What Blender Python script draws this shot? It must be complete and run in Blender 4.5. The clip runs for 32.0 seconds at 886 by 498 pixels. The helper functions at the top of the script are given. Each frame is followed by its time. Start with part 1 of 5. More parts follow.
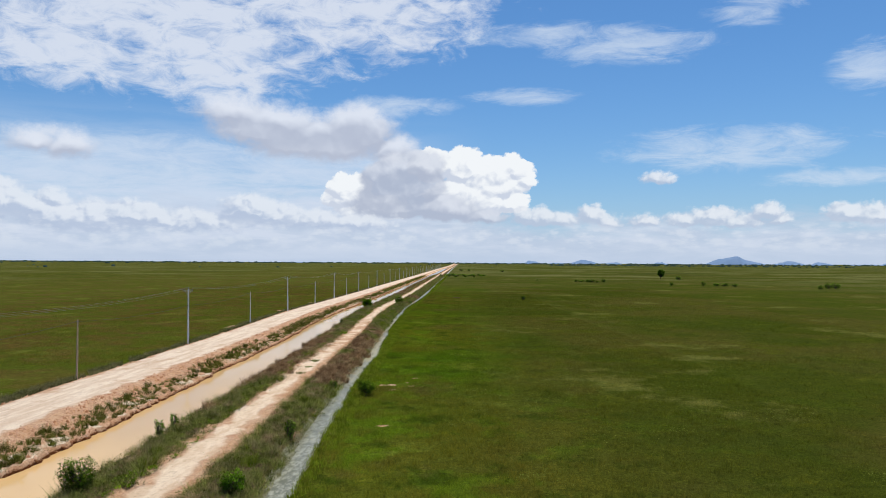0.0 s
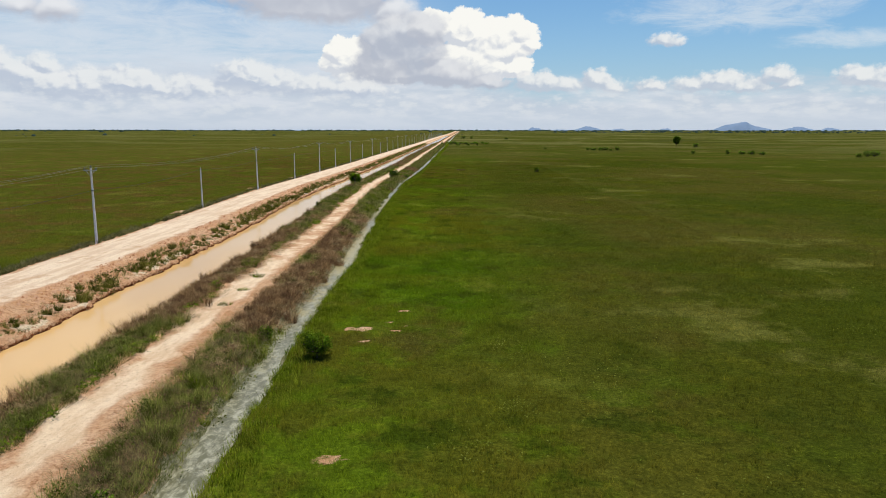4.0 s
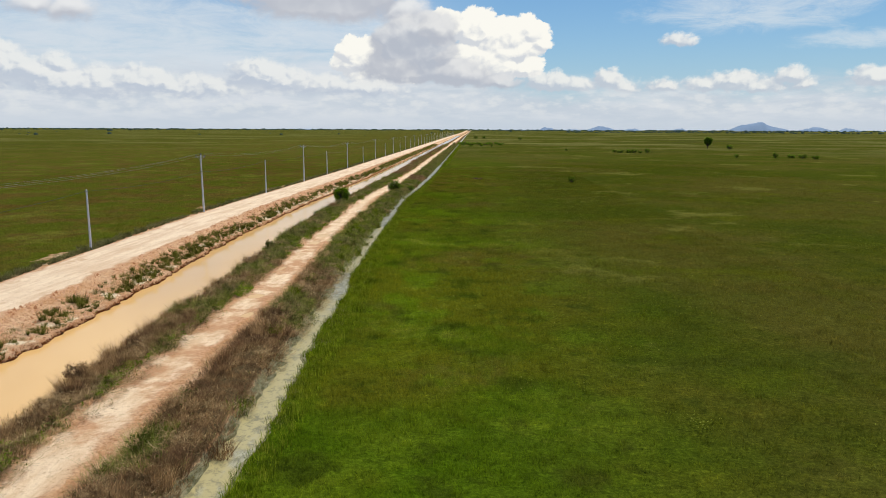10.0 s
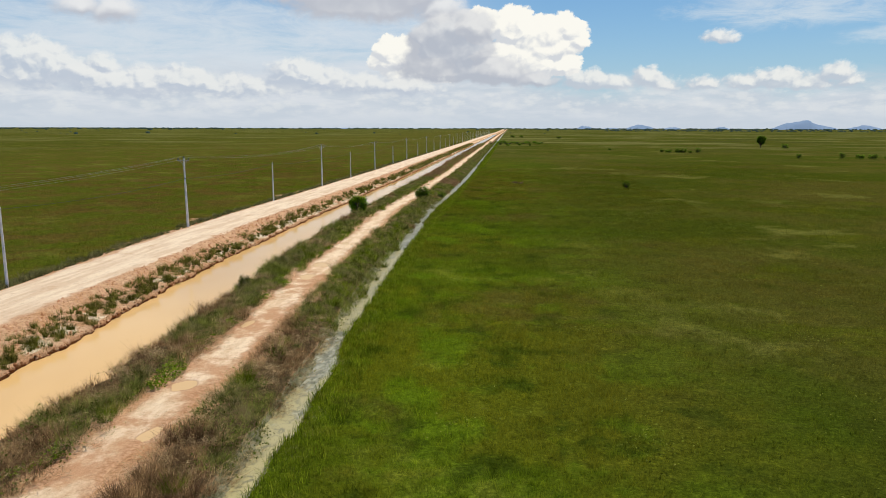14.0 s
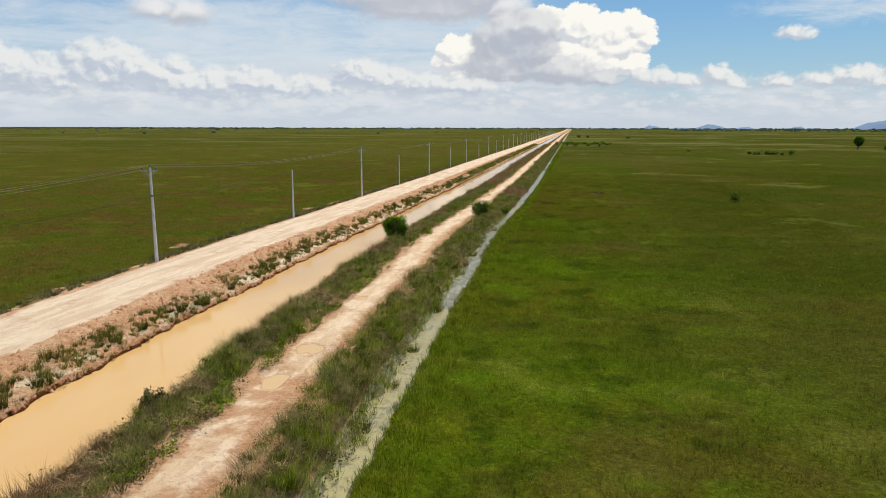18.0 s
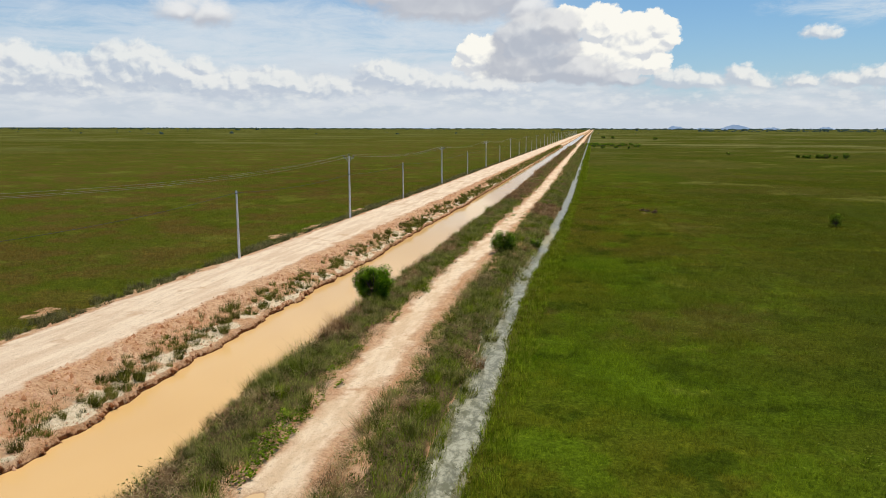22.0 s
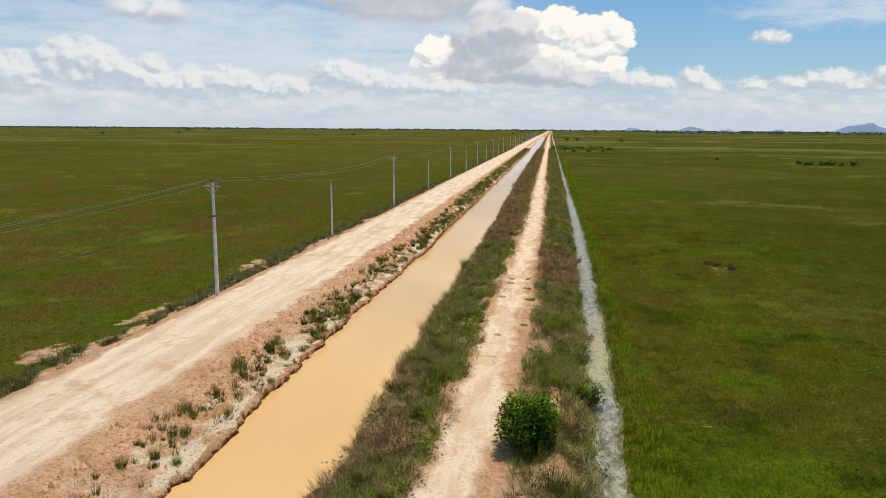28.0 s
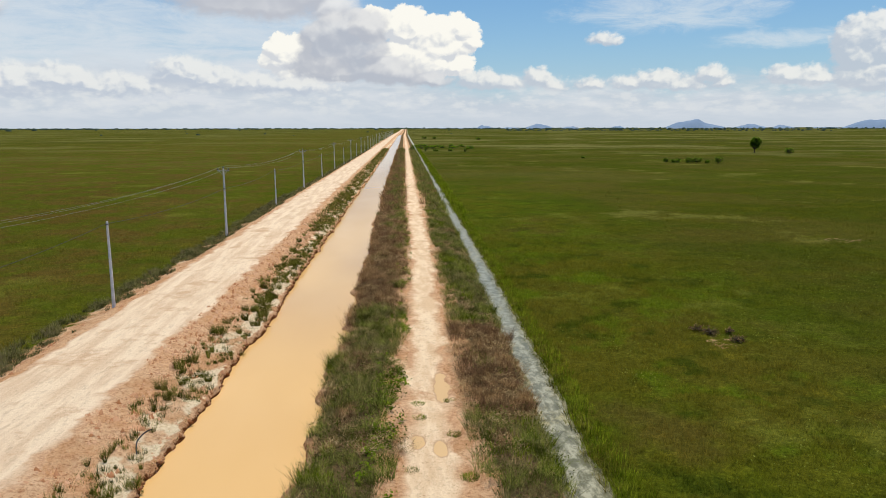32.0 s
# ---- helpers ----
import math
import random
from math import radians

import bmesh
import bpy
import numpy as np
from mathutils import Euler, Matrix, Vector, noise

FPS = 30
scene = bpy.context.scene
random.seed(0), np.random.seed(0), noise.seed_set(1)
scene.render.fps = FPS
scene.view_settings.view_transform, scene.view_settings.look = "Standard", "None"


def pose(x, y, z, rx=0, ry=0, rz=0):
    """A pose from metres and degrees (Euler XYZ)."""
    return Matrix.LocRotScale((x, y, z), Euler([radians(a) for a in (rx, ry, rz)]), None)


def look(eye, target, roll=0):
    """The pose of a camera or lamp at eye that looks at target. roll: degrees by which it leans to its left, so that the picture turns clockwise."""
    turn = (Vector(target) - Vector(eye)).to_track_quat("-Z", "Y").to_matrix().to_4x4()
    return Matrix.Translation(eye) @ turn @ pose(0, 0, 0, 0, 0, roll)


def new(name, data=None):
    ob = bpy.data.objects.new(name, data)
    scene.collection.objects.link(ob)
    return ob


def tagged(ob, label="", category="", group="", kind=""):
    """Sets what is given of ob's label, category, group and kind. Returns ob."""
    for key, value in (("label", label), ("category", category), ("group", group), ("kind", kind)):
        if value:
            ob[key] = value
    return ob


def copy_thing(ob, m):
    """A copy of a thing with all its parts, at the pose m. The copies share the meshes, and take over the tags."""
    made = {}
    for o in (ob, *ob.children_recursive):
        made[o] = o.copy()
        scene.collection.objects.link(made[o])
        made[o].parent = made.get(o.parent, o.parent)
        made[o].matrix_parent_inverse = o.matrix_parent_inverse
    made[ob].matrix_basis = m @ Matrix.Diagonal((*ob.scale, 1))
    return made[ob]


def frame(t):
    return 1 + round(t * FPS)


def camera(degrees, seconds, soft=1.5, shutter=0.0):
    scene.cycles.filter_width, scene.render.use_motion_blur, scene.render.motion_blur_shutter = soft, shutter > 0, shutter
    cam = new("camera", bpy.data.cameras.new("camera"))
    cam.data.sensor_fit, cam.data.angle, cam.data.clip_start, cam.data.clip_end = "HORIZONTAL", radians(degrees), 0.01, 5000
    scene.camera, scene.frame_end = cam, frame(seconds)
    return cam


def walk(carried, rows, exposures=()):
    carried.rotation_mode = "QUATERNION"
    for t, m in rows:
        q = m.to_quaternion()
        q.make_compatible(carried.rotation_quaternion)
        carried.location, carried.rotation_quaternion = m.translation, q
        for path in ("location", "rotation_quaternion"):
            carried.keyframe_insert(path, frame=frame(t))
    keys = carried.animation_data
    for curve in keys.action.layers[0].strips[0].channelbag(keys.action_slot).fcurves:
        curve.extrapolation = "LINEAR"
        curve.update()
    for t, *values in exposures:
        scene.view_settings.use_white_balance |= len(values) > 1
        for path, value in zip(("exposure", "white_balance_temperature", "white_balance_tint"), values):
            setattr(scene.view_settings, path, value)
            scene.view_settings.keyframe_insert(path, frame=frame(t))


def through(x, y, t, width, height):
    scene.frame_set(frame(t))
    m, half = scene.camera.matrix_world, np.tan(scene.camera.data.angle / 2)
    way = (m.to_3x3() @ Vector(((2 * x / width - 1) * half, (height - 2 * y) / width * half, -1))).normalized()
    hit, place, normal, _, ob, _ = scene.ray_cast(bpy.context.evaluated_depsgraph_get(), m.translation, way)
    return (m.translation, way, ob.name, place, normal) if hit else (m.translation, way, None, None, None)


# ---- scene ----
cam = camera(62.5, 32.0, soft=0.8)
PATH = [
    (0, (41.509, -94.401, 13.793), (41.49, -92.401, 13.83), 0.3),
    (0.5, (41.478, -90.281, 13.724), (41.457, -88.281, 13.716), 0.3),
    (1, (41.46, -86.152, 13.661), (41.439, -84.154, 13.589), 0.2),
    (1.5, (41.442, -81.984, 13.613), (41.42, -79.989, 13.471), 0.2),
    (2, (41.412, -77.757, 13.584), (41.39, -75.769, 13.371), 0.1),
    (2.5, (41.364, -73.557, 13.58), (41.342, -71.577, 13.296), 0.1),
    (4.5, (40.968, -57.402, 13.702), (40.946, -55.428, 13.379), 0.0),
    (5, (40.906, -53.194, 13.726), (40.883, -51.22, 13.403), -0.0),
    (5.5, (40.859, -48.909, 13.744), (40.835, -46.935, 13.421), -0.0),
    (6, (40.831, -44.682, 13.76), (40.807, -42.708, 13.436), -0.0),
    (6.5, (40.811, -40.634, 13.774), (40.786, -38.66, 13.45), -0.0),
    (7, (40.776, -36.84, 13.789), (40.75, -34.867, 13.465), -0.0),
    (7.5, (40.707, -33.273, 13.807), (40.681, -31.3, 13.484), -0.0),
    (8, (40.591, -29.834, 13.83), (40.565, -27.86, 13.506), -0.0),
    (8.5, (40.428, -26.467, 13.854), (40.404, -24.494, 13.53), 0.0),
    (9, (40.237, -23.216, 13.877), (40.211, -21.242, 13.554), 0.1),
    (9.5, (40.049, -20.17, 13.896), (40.012, -18.197, 13.572), 0.1),
    (10, (39.897, -17.388, 13.906), (39.847, -15.415, 13.582), 0.2),
    (10.5, (39.795, -14.832, 13.904), (39.733, -12.86, 13.579), 0.2),
    (11, (39.739, -12.367, 13.889), (39.664, -10.395, 13.564), 0.2),
    (11.5, (39.707, -9.837, 13.86), (39.619, -7.866, 13.534), 0.2),
    (12, (39.678, -7.158, 13.821), (39.577, -5.187, 13.495), 0.2),
    (12.5, (39.635, -4.323, 13.78), (39.522, -2.353, 13.453), 0.1),
    (13, (39.569, -1.351, 13.74), (39.442, 0.618, 13.414), 0.1),
    (13.5, (39.46, 1.751, 13.702), (39.322, 3.72, 13.375), 0.1),
    (14, (39.311, 4.988, 13.664), (39.164, 6.955, 13.337), 0.1),
    (14.5, (39.128, 8.325, 13.63), (38.975, 10.292, 13.303), 0.1),
    (16.5, (37.757, 22.792, 13.555), (37.553, 24.755, 13.228), 0.1),
    (17, (37.423, 26.379, 13.539), (37.223, 28.342, 13.21), 0.1),
    (17.5, (37.094, 29.988, 13.523), (36.836, 31.944, 13.195), 0.1),
    (18, (36.784, 33.607, 13.51), (36.471, 35.555, 13.182), 0.1),
    (18.5, (36.473, 37.229, 13.498), (36.132, 39.173, 13.171), 0.1),
    (19, (36.127, 40.881, 13.492), (35.782, 42.823, 13.164), 0.1),
    (19.5, (35.734, 44.6, 13.498), (35.384, 46.541, 13.17), 0.1),
    (20, (35.293, 48.402, 13.521), (34.939, 50.343, 13.195), 0.1),
    (20.5, (34.813, 52.28, 13.561), (34.454, 54.221, 13.235), 0.1),
    (21, (34.298, 56.223, 13.613), (33.935, 58.162, 13.287), 0.1),
    (21.5, (33.748, 60.206, 13.673), (33.382, 62.145, 13.347), 0.1),
    (22, (33.16, 64.19, 13.734), (32.793, 66.129, 13.407), 0.1),
    (22.5, (32.526, 68.138, 13.789), (32.16, 70.077, 13.462), 0.2),
    (23, (31.839, 72.05, 13.831), (31.475, 73.989, 13.502), 0.2),
    (23.5, (31.083, 76.001, 13.855), (30.722, 77.941, 13.527), 0.2),
    (24, (30.249, 80.083, 13.865), (29.891, 82.023, 13.536), 0.3),
    (24.5, (29.382, 84.29, 13.867), (29.027, 86.231, 13.537), 0.3),
    (25, (28.575, 88.489, 13.864), (28.222, 90.43, 13.533), 0.3),
    (25.5, (27.858, 92.514, 13.862), (27.506, 94.456, 13.533), 0.2),
    (27.5, (25.951, 107.305, 13.933), (25.611, 109.249, 13.607), 0.4),
    (28, (25.343, 111.31, 13.966), (25.087, 113.267, 13.641), 0.4),
    (28.5, (24.714, 115.392, 14.002), (24.504, 117.354, 13.677), 0.3),
    (29, (24.096, 119.483, 14.043), (23.899, 121.447, 13.718), 0.3),
    (29.5, (23.557, 123.609, 14.091), (23.432, 125.578, 13.765), 0.2),
    (30, (23.117, 127.767, 14.146), (23.083, 129.74, 13.82), 0.1),
    (30.5, (22.756, 131.868, 14.205), (22.85, 133.839, 13.879), -0.0),
    (31, (22.461, 135.699, 14.26), (22.588, 137.668, 13.936), -0.1),
    (31.5, (22.227, 138.968, 14.297), (22.354, 140.937, 13.972), -0.1),
    (32, (22.064, 141.39, 14.301), (22.193, 143.359, 13.973), -0.1),
]
walk(cam, [(t, look(eye, target, roll)) for t, eye, target, roll in PATH], [(0, -0.05, 6150, 10), (2, -0.05, 6200, 10), (5, 0.0, 6800, 8), (32, 0.0, 6850, 8)])

# ---- world, sun ----
SUN_AZ, SUN_EL = 25.0, 75.0          # degrees from +y towards +x, and above the horizon


def mat_nodes(tree):
    """Short forms for building node trees."""
    nodes, links = tree.nodes, tree.links

    def put(sock, val):
        if isinstance(val, bpy.types.NodeSocket):
            links.new(val, sock)
        elif val is not None:
            sock.default_value = val

    def math_(op, a, b=None, c=None, clamp=False):
        n = nodes.new("ShaderNodeMath")
        n.operation, n.use_clamp = op, clamp
        for k, v in enumerate((a, b, c)):
            put(n.inputs[k], v)
        return n.outputs[0]

    def vmath(op, a, b=None, scale=None):
        n = nodes.new("ShaderNodeVectorMath")
        n.operation = op
        put(n.inputs[0], a)
        put(n.inputs[1], b)
        if scale is not None:
            put(n.inputs["Scale"], scale)
        return n.outputs["Value"] if op in ("LENGTH", "DOT_PRODUCT", "DISTANCE") else n.outputs[0]

    def noise_(vec, scale, detail=4.0, rough=0.55, dist=0.0, color=False, lac=2.0):
        n = nodes.new("ShaderNodeTexNoise")
        put(n.inputs["Vector"], vec)
        n.inputs["Scale"].default_value, n.inputs["Detail"].default_value = scale, detail
        n.inputs["Roughness"].default_value, n.inputs["Distortion"].default_value = rough, dist
        n.inputs["Lacunarity"].default_value = lac
        return n.outputs[1 if color else 0]

    def mix(fac, a, b, kind="MIX"):
        n = nodes.new("ShaderNodeMix")
        n.data_type, n.blend_type = "RGBA", kind
        put(n.inputs[0], fac)
        put(n.inputs[6], a if isinstance(a, bpy.types.NodeSocket) else (*a, 1.0))
        put(n.inputs[7], b if isinstance(b, bpy.types.NodeSocket) else (*b, 1.0))
        return n.outputs[2]

    def ramp(val, lo, hi, a=0.0, b=1.0):
        n = nodes.new("ShaderNodeMapRange")
        n.interpolation_type = "SMOOTHSTEP"
        put(n.inputs[0], val)
        put(n.inputs[1], lo)
        put(n.inputs[2], hi)
        put(n.inputs[3], a)
        put(n.inputs[4], b)
        return n.outputs[0]

    def attr(name):
        n = nodes.new("ShaderNodeAttribute")
        n.attribute_name = name
        return n.outputs["Fac"]

    class Kit:
        pass

    k = Kit()
    k.nodes, k.links, k.put, k.math, k.vmath, k.noise, k.mix, k.ramp, k.attr = nodes, links, put, math_, vmath, noise_, mix, ramp, attr
    return k


world = bpy.data.worlds.new("sky")
scene.world = world
world.use_nodes = True
wt = world.node_tree
wt.nodes.clear()
W = mat_nodes(wt)
sky = wt.nodes.new("ShaderNodeTexSky")
sky.sky_type, sky.sun_disc = "NISHITA", False
sky.sun_elevation, sky.sun_rotation = radians(SUN_EL), radians(SUN_AZ)
sky.air_density, sky.dust_density, sky.ozone_density = 1.0, 0.6, 2.0

# clouds: azimuth and height of each mound's centre, half width and half height, in degrees
TOWER = [
    (3.4, 6.3, 2.74, 2.04), (1.0, 7.28, 2.04, 1.6), (-1.4, 7.36, 1.95, 1.51), (4.6, 7.12, 1.85, 1.33), (5.9, 6.45, 1.05, 0.79),
    (1.7, 4.86, 3.76, 1.86), (-7.9, 5.39, 1.83, 1.5), (-8.8, 4.77, 1.13, 0.79), (-6.2, 4.1, 2.9, 1.15), (4.6, 4.54, 1.76, 0.97)]
MASS = [
    (-3.6, 6.04, 3.25, 2.43), (-4.3, 4.55, 3.43, 1.75), (-0.5, 4.12, 2.68, 1.17), (-2.4, 7.27, 2.01, 1.46), (-5.9, 6.29, 1.13, 1.26),
    (2.8, 3.58, 1.91, 0.68)]
DECK = [
    (-10.4, 9.16, 5.95, 1.94), (-7.2, 10.17, 3.32, 2.07), (-14.0, 10.22, 4.58, 2.02), (-4.6, 8.76, 2.44, 1.49), (-16.3, 11.18, 3.31, 1.33),
    (-27.8, 7.8, 1.85, 1.23), (-29.9, 8.26, 1.94, 1.0)]
BANK_WEST = [
    (-30.2, 3.58, 2.5, 1.0), (-28.5, 4.26, 1.08, 0.66), (-28.6, 3.01, 2.16, 1.12), (-26.0, 3.0, 2.78, 1.14), (-23.4, 3.23, 2.53, 1.07),
    (-20.7, 2.87, 2.63, 0.92), (-18.2, 2.83, 1.93, 0.72), (-15.1, 3.81, 2.29, 1.17), (-13.5, 3.32, 2.33, 0.95), (-11.2, 3.18, 2.57, 0.79),
    (-8.2, 3.03, 2.93, 0.69), (-33.4, 3.9, 3.12, 1.95), (-37.2, 3.2, 3.36, 1.56), (-41.0, 3.6, 3.12, 1.95)]
BANK_EAST = [
    (11.0, 3.6, 1.03, 0.85), (12.2, 3.15, 0.92, 0.45), (14.9, 3.12, 1.18, 0.49), (17.9, 3.15, 1.32, 0.57), (19.8, 3.37, 1.72, 0.77),
    (21.6, 3.08, 1.51, 0.56), (23.5, 3.72, 0.89, 0.7), (24.2, 3.18, 0.73, 0.46), (28.5, 3.45, 1.42, 0.76), (30.1, 3.32, 1.44, 0.79),
    (6.6, 3.47, 1.93, 0.76), (8.7, 3.28, 1.43, 0.51), (15.9, 6.31, 0.99, 0.44), (33.4, 5.2, 2.42, 2.3), (36.5, 5.6, 2.86, 2.76),
    (34.5, 3.4, 3.3, 1.61)]
SHEET = [(-22.6, 17.3, 15.1, 4.6), (-8.7, 18.8, 11.26, 3.1), (-17.9, 14.3, 6.02, 3.0), (-27.7, 14.5, 6.94, 2.4)]
STREAK = [(14.0, 16.0, 5.84, 1.06), (22.3, 17.9, 2.84, 0.97), (29.9, 13.4, 2.33, 1.6), (20.8, 8.4, 7.36, 1.51), (27.7, 6.0, 4.51, 0.65), (5.9, 12.8, 3.95, 0.62), (8.1, 17.2, 6.95, 0.89),
          (-23.0, 6.8, 15.77, 2.44), (-10.4, 7.1, 10.29, 1.77), (-4.3, 12.0, 4.41, 0.71), (-21.1, 5.0, 17.75, 1.33)]
gen = wt.nodes.new("ShaderNodeTexCoord").outputs["Generated"]
sep = wt.nodes.new("ShaderNodeSeparateXYZ")
W.put(sep.inputs[0], gen)
AZ = W.math("MULTIPLY", W.math("ARCTAN2", sep.outputs[0], sep.outputs[1]), 57.2958)
EL = W.math("MULTIPLY", W.math("ARCSINE", sep.outputs[2]), 57.2958)


def plane(az, el, sx=1.0, sy=1.0):
    n = wt.nodes.new("ShaderNodeCombineXYZ")
    W.put(n.inputs[0], W.math("MULTIPLY", az, sx))
    W.put(n.inputs[1], W.math("MULTIPLY", el, sy))
    return n.outputs[0]


def blobs(az, el, rows):
    """The highest of many soft mounds: 1 in a mound's middle, 0 on its rim, less outside."""
    best = None
    for a, e, ra, re in rows:
        u, v = W.math("MULTIPLY_ADD", az, 1 / ra, -a / ra), W.math("MULTIPLY_ADD", el, 1 / re, -e / re)
        d = W.math("SUBTRACT", 1.0, W.math("MULTIPLY_ADD", u, u, W.math("MULTIPLY", v, v)))
        best = d if best is None else W.math("SMOOTH_MAX", best, d, 0.25)
    return W.math("MAXIMUM", best, -1.5)


def mounds(rows):
    """A group that gives the depth inside the nearest of many mounds with flat undersides, in degrees."""
    tree = bpy.data.node_groups.new("mounds", "ShaderNodeTree")
    for name, side in (("az", "INPUT"), ("el", "INPUT"), ("depth", "OUTPUT")):
        tree.interface.new_socket(name, in_out=side, socket_type="NodeSocketFloat")
    G = mat_nodes(tree)
    given, best = tree.nodes.new("NodeGroupInput"), None
    az, el = given.outputs[0], given.outputs[1]
    for a, e, ra, re in rows:
        u, v = G.math("MULTIPLY_ADD", az, 1 / ra, -a / ra), G.math("MULTIPLY_ADD", el, 1 / re, -e / re)
        v = G.math("MAXIMUM", v, G.math("MULTIPLY", v, -1.5))
        d = G.math("SUBTRACT", 1.0, G.math("SQRT", G.math("MULTIPLY_ADD", u, u, G.math("MULTIPLY", v, v))))
        d = G.math("MULTIPLY", d, min(ra, re))
        best = d if best is None else G.math("SMOOTH_MAX", best, d, 0.25)
    tree.links.new(G.math("MAXIMUM", best, -1.5), tree.nodes.new("NodeGroupOutput").inputs[0])

    def depth(az, el):
        n = wt.nodes.new("ShaderNodeGroup")
        n.node_tree = tree
        W.put(n.inputs[0], az)
        W.put(n.inputs[1], el)
        return n.outputs[0]
    return depth


def billow(az, el, scale, detail):
    """Rounded heads, large and small, of a heaped cloud."""
    n = wt.nodes.new("ShaderNodeTexVoronoi")
    n.voronoi_dimensions, n.feature, n.normalize = "2D", "SMOOTH_F1", True
    W.put(n.inputs["Vector"], plane(az, el, 1.0, 1.2))
    n.inputs["Scale"].default_value, n.inputs["Detail"].default_value = scale, detail
    n.inputs["Roughness"].default_value, n.inputs["Lacunarity"].default_value, n.inputs["Smoothness"].default_value = 0.5, 2.3, 0.25
    return W.math("SUBTRACT", 0.32, n.outputs["Distance"])


def heap(rows, scale, amp, wisp, edge, step, light, shade, white, solid=1.0):
    """Lay a heaped cloud over the sky: its outline, and the light on its heads."""
    global col
    warp = wt.nodes.new("ShaderNodeSeparateXYZ")
    W.put(warp.inputs[0], W.noise(plane(AZ, EL), scale * 0.9, 3, 0.55, color=True))
    a = W.math("ADD", AZ, W.math("MULTIPLY_ADD", warp.outputs[0], 0.9 / scale, -0.45 / scale))
    e = W.math("ADD", EL, W.math("MULTIPLY_ADD", warp.outputs[1], 0.6 / scale, -0.3 / scale))
    a2, e2 = W.math("ADD", a, step[0]), W.math("ADD", e, step[1])
    depth = mounds(rows)
    body = depth(a, e)
    out = W.math("ADD", body, W.math("MULTIPLY", billow(a, e, scale, 3.0), amp))
    out = W.math("ADD", out, W.math("MULTIPLY_ADD", W.noise(plane(AZ, EL, 0.8, 1.0), 1.6, 6, 0.65), wisp, -0.5 * wisp))
    here = W.math("MULTIPLY_ADD", billow(a, e, scale, 1.6), amp, W.math("MINIMUM", body, 0.9))
    there = W.math("MULTIPLY_ADD", billow(a2, e2, scale, 1.6), amp, W.math("MINIMUM", depth(a2, e2), 0.9))
    lit = W.math("SUBTRACT", here, there)
    tone = W.mix(W.ramp(lit, light[0], light[1]), shade, white)
    col = W.mix(W.math("MULTIPLY", W.ramp(out, edge[0], edge[1]), solid), col, tone)


blue = W.mix(1.0, sky.outputs[0], (0.54, 0.86, 1.12), "MULTIPLY")
haze = W.math("POWER", 2.718, W.math("MULTIPLY", W.math("MAXIMUM", EL, 0.0), -0.24))
col = W.mix(1.0, blue, (0.1, 0.1, 0.1), "MULTIPLY")
col = W.mix(W.math("MULTIPLY", haze, 0.95), col, (0.50, 0.63, 0.80))
# thin sheets and streaks of ice cloud
thin = W.noise(plane(AZ, EL, 0.22, 0.75), 1.0, 7, 0.68, 0.6)
sh = W.math("ADD", W.math("MULTIPLY", blobs(AZ, EL, SHEET), 0.55), W.math("MULTIPLY_ADD", W.noise(plane(AZ, EL, 0.35, 0.8), 1.0, 7, 0.66, 0.5), 2.6, -1.22))
col = W.mix(W.math("MULTIPLY", W.ramp(sh, -0.25, 0.75), 0.9), col, (0.76, 0.79, 0.85))
st = W.math("ADD", W.math("MULTIPLY", blobs(AZ, EL, STREAK), 0.5), W.math("MULTIPLY_ADD", thin, 2.4, -1.25))
col = W.mix(W.math("MULTIPLY", W.ramp(st, -0.35, 0.8), 0.68), col, (0.70, 0.77, 0.85))
# the high cloud goes on overhead and behind
up = W.noise(gen, 2.2, 6, 0.62, 0.4)
over = W.math("MULTIPLY", W.ramp(up, 0.5, 0.72), W.ramp(EL, 21.0, 34.0))
col = W.mix(W.math("MULTIPLY", over, 0.8), col, (0.80, 0.83, 0.88))
# a pale veil over the west, and a hazy layer of cloud all along the horizon
veil = W.math("MULTIPLY", W.ramp(EL, 12.5, 3.5), W.ramp(AZ, 4.0, -8.0))
veil = W.math("MULTIPLY", veil, W.ramp(W.noise(plane(AZ, EL, 0.10, 0.8), 1.0, 6, 0.6, 0.3), 0.32, 0.58, 0.30, 0.85))
col = W.mix(veil, col, (0.66, 0.73, 0.84))
layer = W.math("ADD", EL, W.math("MULTIPLY_ADD", W.noise(plane(AZ, EL, 0.14, 0.6), 1.0, 6, 0.62, 0.4), -5.0, 2.5))
layer = W.math("SUBTRACT", layer, W.ramp(AZ, 8.0, -4.0, 0.0, 1.3))
strata = W.mix(W.ramp(W.noise(plane(AZ, EL, 0.16, 0.8), 1.0, 5, 0.58, 0.3), 0.38, 0.66), (0.56, 0.63, 0.74), (0.71, 0.75, 0.83))
col = W.mix(W.ramp(layer, 4.2, 1.6, 0.0, 0.92), col, strata)
